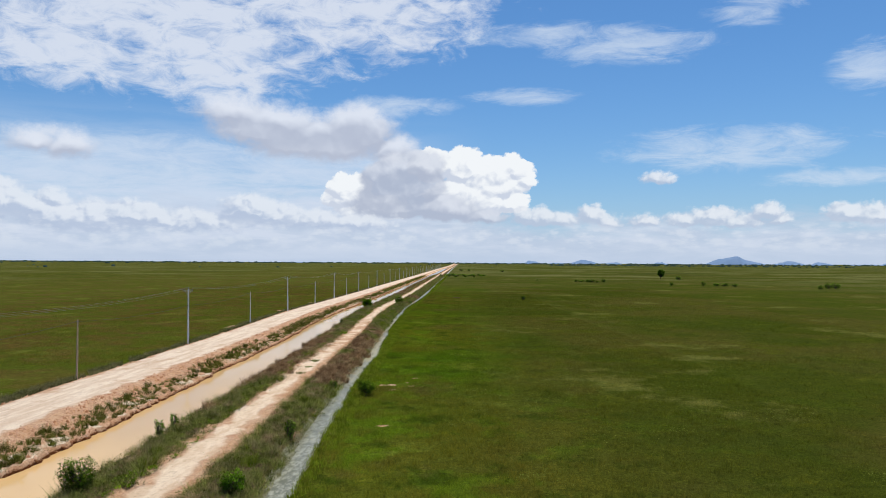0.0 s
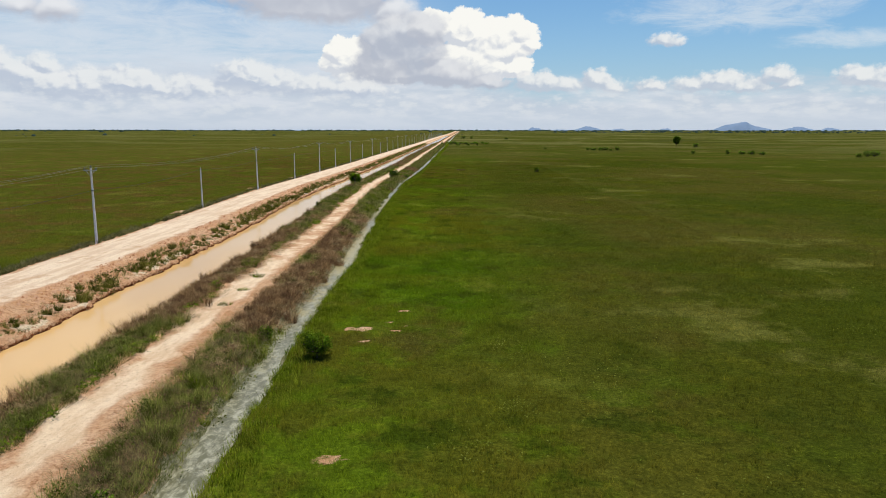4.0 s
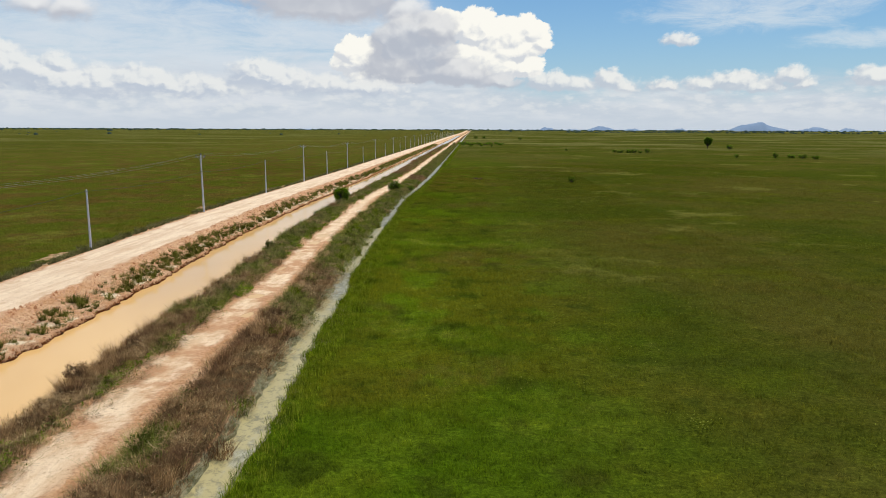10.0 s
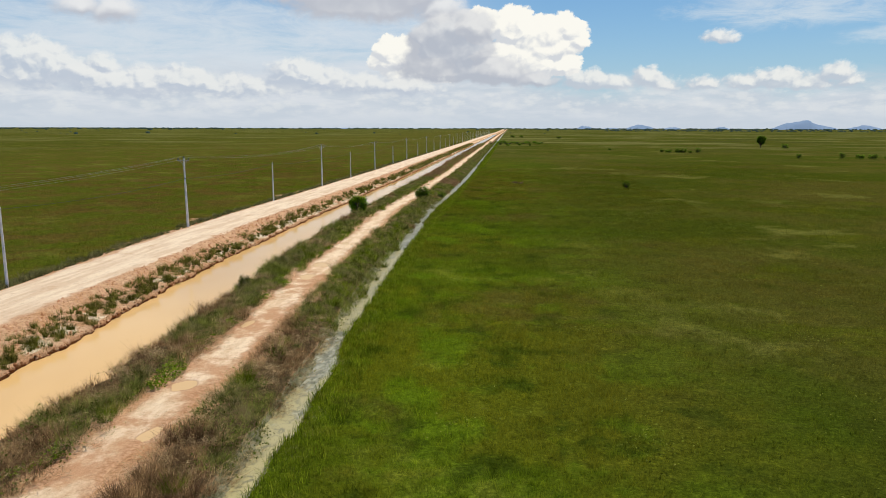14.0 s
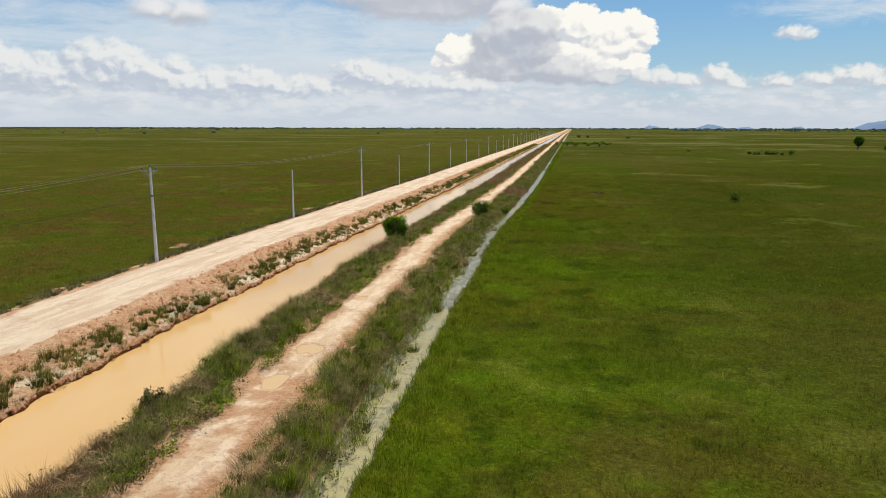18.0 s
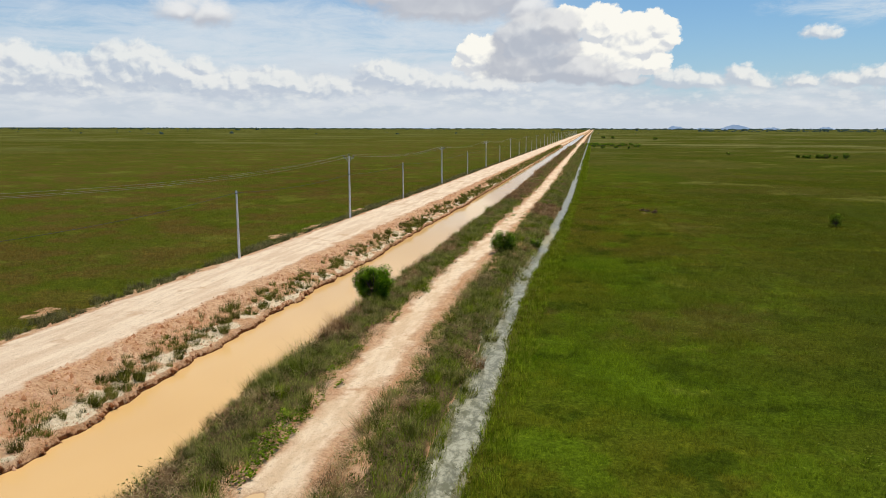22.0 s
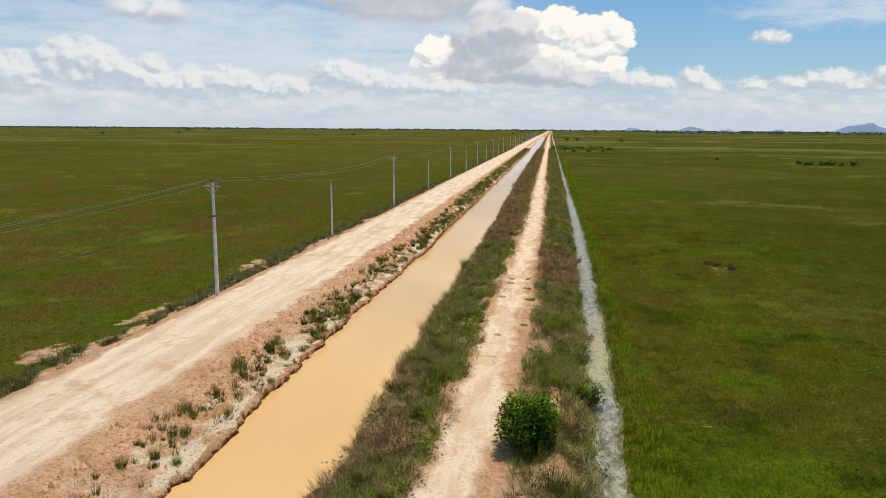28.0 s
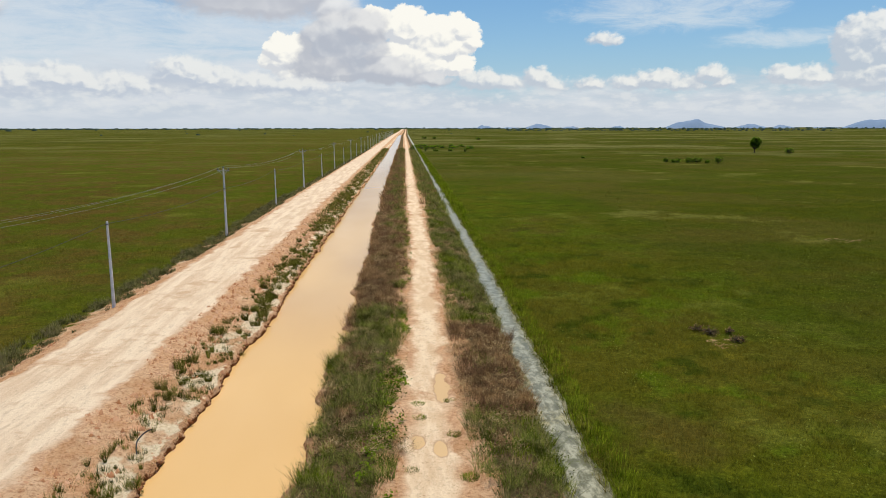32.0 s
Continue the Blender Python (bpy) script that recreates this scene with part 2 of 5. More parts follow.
# towering cumulus in the sun, the shaded mass before it, the flat deck and the low banks
heap(TOWER, 0.75, 1.0, 0.25, (-0.12, 0.06), (0.25, 0.40), (-0.30, 0.16), (0.64, 0.68, 0.76), (0.95, 0.95, 0.93))
heap(DECK, 0.36, 0.6, 1.1, (-0.45, 0.75), (0.1, 0.7), (-0.25, 0.75), (0.50, 0.53, 0.62), (0.80, 0.82, 0.87), 0.95)
heap(MASS, 0.55, 0.8, 0.4, (-0.30, 0.25), (0.3, 0.5), (-0.15, 0.62), (0.46, 0.50, 0.60), (0.74, 0.76, 0.81), 0.93)
heap(BANK_WEST, 0.8, 1.1, 0.6, (-0.42, 0.18), (0.3, 0.32), (-0.20, 0.36), (0.49, 0.56, 0.69), (0.84, 0.86, 0.88), 0.8)
heap(BANK_EAST, 1.0, 0.8, 0.45, (-0.26, 0.15), (0.22, 0.32), (-0.15, 0.40), (0.52, 0.58, 0.69), (0.89, 0.89, 0.89), 0.85)
# small heaps and flat streaks low down, sinking into the haze
low_fac = W.math("MULTIPLY", W.ramp(EL, 0.4, 1.4), W.ramp(EL, 3.6, 2.2))
puff = W.math("ADD", billow(W.math("MULTIPLY", AZ, 0.55), EL, 1.1, 2.5), W.math("MULTIPLY_ADD", W.noise(plane(AZ, EL, 0.2, 0.5), 1.0, 4, 0.6), 1.0, -0.5))
col = W.mix(W.math("MULTIPLY", W.ramp(puff, -0.05, 0.25, 0.0, 0.65), low_fac), col, (0.78, 0.81, 0.85))
low = W.math("POWER", 2.718, W.math("MULTIPLY", W.math("MAXIMUM", EL, 0.0), -0.75))
col = W.mix(W.math("MULTIPLY", low, 0.85), col, (0.55, 0.63, 0.75))
bg_sky = wt.nodes.new("ShaderNodeBackground")
W.put(bg_sky.inputs[0], col)
bg_sky.inputs[1].default_value = 1.0
wout = wt.nodes.new("ShaderNodeOutputWorld")
wt.links.new(bg_sky.outputs[0], wout.inputs[0])

sun_data = bpy.data.lights.new("sun", "SUN")
sun_data.energy, sun_data.angle, sun_data.color = 3.4, radians(0.6), (1.0, 0.95, 0.87)
sun = new("sun", sun_data)
_a, _e = radians(SUN_AZ), radians(SUN_EL)
sun.matrix_world = look((0, 0, 60), (-math.sin(_a) * math.cos(_e), -math.cos(_a) * math.cos(_e), 60 - math.sin(_e)))


# ---- materials ----
def material(name, rough=0.9, spec=0.3):
    m = bpy.data.materials.new(name)
    m.use_nodes = True
    k = mat_nodes(m.node_tree)
    k.bsdf = m.node_tree.nodes["Principled BSDF"]
    k.bsdf.inputs["Roughness"].default_value = rough
    k.bsdf.inputs["Specular IOR Level"].default_value = spec
    k.pos = m.node_tree.nodes.new("ShaderNodeNewGeometry").outputs["Position"]
    k.rand = None
    return m, k


def bump(k, height, strength=0.5, dist=0.1):
    n = k.nodes.new("ShaderNodeBump")
    n.inputs["Strength"].default_value, n.inputs["Distance"].default_value = strength, dist
    k.put(n.inputs["Height"], height)
    k.links.new(n.outputs[0], k.bsdf.inputs["Normal"])


def field_colour(k, p):
    """The patchy greens, olives and rusty browns of the grassland."""
    flat = k.vmath("MULTIPLY", p, (1.0, 1.0, 0.0))
    sx = k.nodes.new("ShaderNodeSeparateXYZ")
    k.put(sx.inputs[0], p)
    x, y = sx.outputs[0], sx.outputs[1]

    def shifted(dx, dy, scale, detail=5, rough=0.66):
        return k.noise(k.vmath("ADD", flat, (dx, dy, 0.0)), scale, detail, rough)

    wide, big, mid = shifted(0, 0, 0.007), shifted(40, 9, 0.028), shifted(7, 3, 0.13)
    g = k.mix(k.ramp(big, 0.40, 0.58), (0.072, 0.122, 0.005), (0.120, 0.122, 0.010))
    g = k.mix(k.ramp(wide, 0.46, 0.58, 0.0, 0.6), g, (0.132, 0.108, 0.017))
    g = k.mix(k.ramp(mid, 0.50, 0.62, 0.0, 0.9), g, (0.112, 0.160, 0.009))
    g = k.mix(k.ramp(shifted(13, 77, 0.22), 0.52, 0.64, 0.0, 0.85), g, (0.050, 0.072, 0.006))
    g = k.mix(k.ramp(shifted(91, 57, 0.055, 6, 0.7), 0.54, 0.66, 0.0, 0.6), g, (0.132, 0.096, 0.024))
    g = k.mix(k.ramp(shifted(31, 7, 0.07, 6, 0.7), 0.57, 0.68, 0.0, 0.8), g, (0.205, 0.215, 0.030))
    # brighter green by the ditch, browner away from it
    by_ditch = k.math("MULTIPLY", k.ramp(x, 56.0, 34.0), k.ramp(x, 27.0, 30.0))
    by_ditch = k.math("MULTIPLY", by_ditch, k.ramp(y, 150.0, 70.0, 0.05, 1.0))
    g = k.mix(k.math("MULTIPLY", by_ditch, k.ramp(shifted(60, 11, 0.05), 0.36, 0.60, 0.25, 0.8)), g, k.mix(1.0, g, (1.2, 1.32, 0.9), "MULTIPLY"))
    out = k.math("MAXIMUM", k.math("MAXIMUM", k.ramp(y, 190.0, 420.0), k.ramp(x, 36.0, 64.0, 0.0, 0.95)), k.ramp(x, -3.0, -20.0, 0.0, 0.9))
    dry = k.mix(k.ramp(shifted(3, 8, 0.02, 6, 0.68), 0.42, 0.57), (0.112, 0.096, 0.018), (0.070, 0.084, 0.008))
    dry = k.mix(k.ramp(shifted(300, 41, 0.09, 6, 0.7), 0.52, 0.64, 0.0, 0.8), dry, (0.110, 0.114, 0.010))
    g = k.mix(k.math("MULTIPLY", out, 0.85), g, dry)
    spots = shifted(200, 333, 0.035, 6, 0.72)
    weedy = k.ramp(shifted(70, 140, 0.06, 6, 0.72), 0.55, 0.64, 0.0, 0.8)
    g = k.mix(k.math("MULTIPLY", out, k.ramp(spots, 0.57, 0.65, 0.0, 0.8)), g, (0.205, 0.195, 0.040))
    g = k.mix(k.math("MULTIPLY", out, k.ramp(spots, 0.46, 0.36, 0.0, 0.75)), g, (0.070, 0.085, 0.010))
    # long pale and dark drifts far out
    far_out = k.math("MAXIMUM", k.ramp(y, 260.0, 700.0), k.ramp(k.math("ABSOLUTE", x), 150.0, 500.0))
    drift = k.noise(k.vmath("MULTIPLY", flat, (0.6, 1.0, 0.0)), 0.008, 6, 0.72)
    g = k.mix(k.math("MULTIPLY", far_out, k.ramp(drift, 0.49, 0.58, 0.0, 0.85)), g, (0.225, 0.205, 0.066))
    g = k.mix(k.math("MULTIPLY", far_out, k.ramp(drift, 0.46, 0.38, 0.0, 0.75)), g, (0.078, 0.082, 0.020))
    left = k.mix(k.ramp(shifted(17, 2, 0.10, 5, 0.7), 0.42, 0.60), (0.112, 0.130, 0.012), (0.162, 0.098, 0.026))
    g = k.mix(k.math("MULTIPLY", k.ramp(x, 6.0, -12.0, 0.0, 0.7), k.ramp(x, -320.0, -90.0, 0.3, 1.0)), g, left)
    g = k.mix(k.math("MULTIPLY", weedy, k.ramp(x, 0.0, -14.0)), g, (0.185, 0.190, 0.028))
    tuft = shifted(5, 5, 0.55, 4, 0.7)
    g = k.mix(k.ramp(tuft, 0.56, 0.68, 0.0, 0.55), g, k.mix(1.0, g, (1.7, 1.55, 1.4), "MULTIPLY"))
    return k.mix(k.ramp(tuft, 0.46, 0.34, 0.0, 0.6), g, k.mix(1.0, g, (0.6, 0.6, 0.6), "MULTIPLY"))


def make_ground_material():
    m, k = material("field_and_bank_soil", 0.95, 0.0)
    p = k.pos
    g = field_colour(k, p)
    fine = k.noise(p, 1.7, 5, 0.7)
    speck = k.noise(p, 4.5, 8, 0.78)
    # shaded gaps and bright tips of the grass, put into the colour by noise
    g = k.mix(k.ramp(fine, 0.40, 0.70, 0.0, 0.7), g, k.mix(1.0, g, (0.47, 0.50, 0.46), "MULTIPLY"))
    g = k.mix(k.ramp(speck, 0.42, 0.60, 0.8, 0.0), g, k.mix(1.0, g, (0.47, 0.50, 0.46), "MULTIPLY"))
    g = k.mix(k.ramp(speck, 0.56, 0.72, 0.0, 0.9), g, k.mix(1.0, g, (1.9, 1.8, 1.7), "MULTIPLY"))
    s1 = k.noise(p, 0.5, 5, 0.65)
    s2 = k.noise(p, 6.0, 4, 0.7)
    soil = k.mix(k.ramp(s1, 0.35, 0.7), (0.62, 0.34, 0.17), (0.76, 0.50, 0.30))
    soil = k.mix(k.ramp(s2, 0.50, 0.70), soil, (0.40, 0.19, 0.09))
    crumb = k.noise(p, 3.2, 9, 0.8)
    soil = k.mix(k.ramp(crumb, 0.51, 0.62, 0.0, 0.8), soil, (0.42, 0.19, 0.09))
    soil = k.mix(k.ramp(crumb, 0.46, 0.34, 0.0, 0.7), soil, (0.80, 0.55, 0.33))
    pale = k.mix(k.ramp(s2, 0.4, 0.75), (0.86, 0.70, 0.47), (0.60, 0.42, 0.24))
    soil = k.mix(k.ramp(k.math("ADD", k.attr("pale"), k.math("MULTIPLY", k.math("SUBTRACT", s1, 0.5), 1.1)), 0.35, 0.65), soil, pale)
    # red earth of the canal's lip, its shade painted into this dark tone
    soil = k.mix(k.ramp(k.math("ADD", k.attr("red"), k.math("MULTIPLY", k.math("SUBTRACT", s2, 0.5), 0.5)), 0.3, 0.6), soil, (0.15, 0.055, 0.02))
    silt = k.mix(k.ramp(k.noise(k.vmath("MULTIPLY", p, (1.0, 0.5, 1.0)), 2.6, 7, 0.78, 0.5), 0.40, 0.60), (0.37, 0.335, 0.205), (0.15, 0.145, 0.07))
    # dead litter, and the painted shadow along the ditch's right edge
    litter = k.mix(k.ramp(s2, 0.4, 0.7), (0.19, 0.125, 0.062), (0.062, 0.050, 0.022))
    soil = k.mix(k.ramp(k.math("ADD", k.attr("litter"), k.math("MULTIPLY", k.math("SUBTRACT", s1, 0.5), 0.8)), 0.35, 0.65), soil, litter)
    soil = k.mix(k.ramp(k.math("ADD", k.attr("silt"), k.math("MULTIPLY", k.math("SUBTRACT", s2, 0.5), 0.9)), 0.4, 0.6), soil, silt)
    f = k.ramp(k.math("ADD", k.attr("bare"), k.math("MULTIPLY", k.math("SUBTRACT", k.noise(p, 1.3, 5, 0.7), 0.5), 0.9)), 0.4, 0.6)
    k.put(k.bsdf.inputs["Base Color"], k.mix(f, g, soil))
    # the fuzz of seed heads over the grass
    k.put(k.bsdf.inputs["Sheen Weight"], k.math("MULTIPLY", k.math("SUBTRACT", 1.0, f), 0.05))
    k.bsdf.inputs["Sheen Roughness"].default_value = 0.45
    k.bsdf.inputs["Sheen Tint"].default_value = (0.66, 0.56, 0.20, 1)
    bump(k, k.math("ADD", fine, k.math("ADD", s2, k.math("MULTIPLY", crumb, f))), 0.8, 0.2)
    return m


def foliage(name, build, rough=0.7, through=0.32):
    """Leaf and blade materials: varied from blade to blade, some light shining through."""
    m, k = material(name, rough, 0.0)
    g = m.node_tree.nodes.new("ShaderNodeNewGeometry")
    k.rand = g.outputs["Random Per Island"]
    col = build(k)
    k.put(k.bsdf.inputs["Base Color"], col)
    tr = k.nodes.new("ShaderNodeBsdfTranslucent")
    k.put(tr.inputs[0], col)
    mx = k.nodes.new("ShaderNodeMixShader")
    mx.inputs[0].default_value = through
    k.links.new(k.bsdf.outputs[0], mx.inputs[1])
    k.links.new(tr.outputs[0], mx.inputs[2])
    k.links.new(mx.outputs[0], k.nodes["Material Output"].inputs[0])
    return m


def three(a, b, c, lo=0.35, hi=0.7):
    def build(k):
        col = k.mix(k.ramp(k.rand, 0.15, 0.95), a, b)
        col = k.mix(k.ramp(k.noise(k.pos, 0.6, 5, 0.7), 0.44, 0.62, 0.0, 0.9), col, c)
        return k.mix(k.ramp(k.noise(k.vmath("ADD", k.pos, (5.0, 9.0, 0.0)), 1.1, 4, 0.7), 0.47, 0.58, 0.0, 0.9), col, tuple(0.45 * x for x in a))
    return build


def field_blades(k):
    g = field_colour(k, k.pos)
    return k.mix(k.ramp(k.rand, 0.0, 1.0), k.mix(1.0, g, (1.0, 1.0, 1.0), "MULTIPLY"), k.mix(1.0, g, (1.5, 1.42, 1.4), "MULTIPLY"))


def make_dirt_material(name, a, b, c, streak, rusty=None):
    """Trodden earth: long wheel streaks, rusty blotches, grit."""
    m, k = material(name, 0.95, 0.1)
    p = k.pos
    st = k.vmath("MULTIPLY", p, (1.0, streak, 1.0))
    n1, n2, n3 = k.noise(st, 1.1, 6, 0.65), k.noise(p, 0.32, 6, 0.68), k.noise(p, 6.0, 6, 0.75)
    n4 = k.noise(k.vmath("MULTIPLY", p, (1.0, 3 * streak, 1.0)), 3.0, 5, 0.7)
    col = k.mix(k.ramp(n1, 0.38, 0.62), a, b)
    lo = 0.54
    if rusty:
        sep_y = k.nodes.new("ShaderNodeSeparateXYZ")
        k.put(sep_y.inputs[0], p)
        near = k.math("MULTIPLY", k.ramp(sep_y.outputs[1], rusty[0] - 8, rusty[0] + 8), k.ramp(sep_y.outputs[1], rusty[1] + 12, rusty[1] - 12))
        lo = k.math("MULTIPLY_ADD", near, -0.13, 0.58)
    col = k.mix(k.ramp(n2, lo, k.math("ADD", lo, 0.14) if rusty else 0.68, 0.0, 0.85), col, c)
    col = k.mix(k.ramp(n4, 0.52, 0.70, 0.0, 0.6), col, tuple(0.8 * x for x in a))
    col = k.mix(k.ramp(n3, 0.54, 0.70, 0.0, 0.7), col, tuple(0.75 * x for x in c))
    col = k.mix(k.ramp(n3, 0.30, 0.44, 0.4, 0.0), col, tuple(1.06 * x for x in b))
    col = k.mix(k.ramp(k.math("ADD", k.attr("edge"), k.math("MULTIPLY", k.math("SUBTRACT", n2, 0.5), 1.6)), 0.35, 0.75, 0.0, 0.8), col, k.mix(k.ramp(n3, 0.4, 0.6), (0.66, 0.385, 0.21), (0.46, 0.22, 0.105)))
    if rusty:
        damp = k.math("ADD", k.attr("damp"), k.math("MULTIPLY", k.math("SUBTRACT", n3, 0.5), 0.35))
        col = k.mix(k.ramp(damp, 0.42, 0.70, 0.0, 0.65), col, (0.52, 0.295, 0.16))
    k.put(k.bsdf.inputs["Base Color"], col)
    bump(k, k.math("ADD", n1, n3), 0.8, 0.15)
    return m


def make_water_material(name, col, col2, rough=0.06):
    m, k = material(name, rough, 0.26)
    k.bsdf.inputs["IOR"].default_value = 1.33
    n = k.noise(k.vmath("MULTIPLY", k.pos, (0.12, 0.05, 1.0)), 1.0, 3, 0.5)
    k.put(k.bsdf.inputs["Base Color"], k.mix(k.ramp(n, 0.35, 0.7), col, col2))
    bump(k, k.noise(k.vmath("MULTIPLY", k.pos, (1.0, 0.6, 1.0)), 2.5, 3, 0.5), 0.05, 0.03)
    return m


M_GROUND = make_ground_material()
M_ROAD = make_dirt_material("compacted_laterite", (0.74, 0.53, 0.345), (0.88, 0.69, 0.48), (0.63, 0.40, 0.235), 0.10)
M_TRACK = make_dirt_material("trodden_laterite", (0.76, 0.53, 0.32), (0.90, 0.69, 0.46), (0.56, 0.28, 0.135), 0.25, (8.0, 75.0))
M_CANAL = make_water_material("muddy_water", (0.72, 0.435, 0.165), (0.75, 0.465, 0.19))
M_DITCH, _k = material("silty_ditch_water", 0.28, 0.25)
_p = _k.vmath("MULTIPLY", _k.pos, (1.0, 0.45, 1.0))
_c = _k.mix(_k.ramp(_k.noise(_p, 2.4, 6, 0.75, 0.3), 0.40, 0.60), (0.15, 0.14, 0.07), (0.43, 0.40, 0.27))
_y = _k.math("ADD", _k.attr("silt"), _k.math("MULTIPLY", _k.math("SUBTRACT", _k.noise(_p, 0.5, 5, 0.65), 0.5), 1.6))
_c = _k.mix(_k.ramp(_y, 0.45, 0.65), _c, (0.44, 0.37, 0.17))
_c = _k.mix(_k.ramp(_k.noise(_k.vmath("MULTIPLY", _k.pos, (1.0, 0.8, 1.0)), 2.2, 7, 0.78, 0.6), 0.48, 0.62, 0.0, 0.7), _c, (0.12, 0.115, 0.065))
_k.put(_k.bsdf.inputs["Base Color"], _c)
bump(_k, _k.noise(_p, 3.0, 4, 0.6), 0.06, 0.02)
M_FIELD = foliage("field_grass_blades", field_blades, 0.7, 0.45)
M_EDGE = foliage("bright_grass_blades", three((0.105, 0.165, 0.007), (0.240, 0.300, 0.018), (0.20, 0.22, 0.024)))
M_BANK = foliage("bank_grass_blades", three((0.125, 0.155, 0.024), (0.370, 0.390, 0.090), (0.270, 0.220, 0.105)))
M_DEAD = foliage("dry_grass_blades", three((0.245, 0.140, 0.068), (0.54, 0.350, 0.170), (0.175, 0.102, 0.058)))
M_STRAW = foliage("bleached_straw", three((0.36, 0.24, 0.11), (0.66, 0.50, 0.27), (0.48, 0.33, 0.17)))
M_VERGE = foliage("grey_verge_blades", three((0.105, 0.115, 0.035), (0.290, 0.270, 0.120), (0.190, 0.160, 0.085)))
M_TUSSOCK = foliage("tussock_blades", three((0.095, 0.110, 0.014), (0.255, 0.235, 0.050), (0.190, 0.160, 0.045)))
M_CREEPER = foliage("creeper_leaves", three((0.120, 0.200, 0.010), (0.270, 0.350, 0.026), (0.150, 0.220, 0.012)))
M_WEED = foliage("weed_leaves", three((0.15, 0.18, 0.02), (0.25, 0.26, 0.05), (0.17, 0.19, 0.03)))
M_LEAF = foliage("bush_leaves", three((0.095, 0.215, 0.008), (0.300, 0.480, 0.024), (0.150, 0.310, 0.010)), 0.5, 0.2)
M_LEAF_DARK = foliage("dark_bush_leaves", three((0.085, 0.175, 0.010), (0.280, 0.420, 0.040), (0.140, 0.260, 0.018)), 0.5)
M_LEAF_LIGHT = foliage("light_bush_leaves", three((0.080, 0.170, 0.008), (0.300, 0.380, 0.035), (0.130, 0.230, 0.012)), 0.5)
M_BANK_LEAF = foliage("bank_weed_leaves", three((0.090, 0.125, 0.015), (0.215, 0.235, 0.050), (0.150, 0.130, 0.045)))
M_BARK, _k = material("grey_brown_bark", 0.9, 0.2)
_k.put(_k.bsdf.inputs["Base Color"], _k.mix(_k.noise(_k.pos, 9.0, 4, 0.7), (0.05, 0.035, 0.022), (0.16, 0.12, 0.08)))
# far haze put into the hill's base colour, blue-grey over the forest
M_HILL, _k = material("hazy_forested_hill", 1.0, 0.0)
_k.put(_k.bsdf.inputs["Base Color"], _k.mix(_k.ramp(_k.noise(_k.pos, 0.012, 5, 0.6), 0.35, 0.7), (0.205, 0.285, 0.395), (0.235, 0.315, 0.43)))
M_WOOD_FAR, _k = material("distant_woods", 1.0, 0.0)
_k.put(_k.bsdf.inputs["Base Color"], _k.mix(_k.ramp(_k.noise(_k.pos, 0.02, 4, 0.6), 0.35, 0.7), (0.040, 0.065, 0.045), (0.070, 0.100, 0.075)))
M_CLOD, _k = material("laterite_clods", 0.95, 0.1)
_g = _k.nodes.new("ShaderNodeNewGeometry").outputs["Random Per Island"]
_k.put(_k.bsdf.inputs["Base Color"], _k.mix(_k.ramp(_k.math("MULTIPLY_ADD", _k.noise(_k.pos, 2.0, 4, 0.6), 0.5, _k.math("MULTIPLY", _g, 0.75)), 0.2, 0.9), (0.34, 0.14, 0.06), (0.62, 0.36, 0.21)))
M_LIP, _k = material("dark_red_earth", 0.9, 0.15)
_k.put(_k.bsdf.inputs["Base Color"], _k.mix(_k.ramp(_k.noise(_k.pos, 1.8, 4, 0.65), 0.35, 0.7), (0.30, 0.115, 0.045), (0.52, 0.28, 0.14)))
M_CONCRETE, _k = material("weathered_concrete", 0.85, 0.3)
_k.put(_k.bsdf.inputs["Base Color"], _k.mix(_k.ramp(_k.noise(_k.pos, 2.2, 5, 0.65), 0.35, 0.7), (0.66, 0.65, 0.63), (0.82, 0.81, 0.79)))
M_TIMBER, _k = material("weathered_timber", 0.9, 0.2)
_k.put(_k.bsdf.inputs["Base Color"], _k.mix(_k.ramp(_k.noise(_k.vmath("MULTIPLY", _k.pos, (1.0, 1.0, 0.12)), 9.0, 5, 0.7), 0.35, 0.7), (0.42, 0.30, 0.19), (0.64, 0.49, 0.33)))
M_STEEL, _k = material("dull_steel", 0.5, 0.5)
_k.bsdf.inputs["Base Color"].default_value = (0.12, 0.12, 0.12, 1)
M_GALV, _k = material("galvanised_steel", 0.55, 0.5)
_k.bsdf.inputs["Base Color"].default_value = (0.42, 0.42, 0.42, 1)
M_ALU, _k = material("aluminium_wire", 0.45, 0.5)
_k.bsdf.inputs["Base Color"].default_value = (0.30, 0.30, 0.30, 1)
M_PUDDLE = make_water_material("puddle_water", (0.66, 0.43, 0.21), (0.70, 0.48, 0.26), 0.5)
M_WIRE, _k = material("black_cable", 0.6, 0.4)
_k.bsdf.inputs["Base Color"].default_value = (0.03, 0.03, 0.03, 1)


# ---- helpers for meshes ----
def hash2(i, j, seed):
    h = (i * 374761393 + j * 668265263 + seed * 974634777) & 0x7FFFFFFF
    h = ((h ^ (h >> 13)) * 1274126177) & 0x7FFFFFFF
    return ((h ^ (h >> 16)) & 0xFFFF) / 65535.0


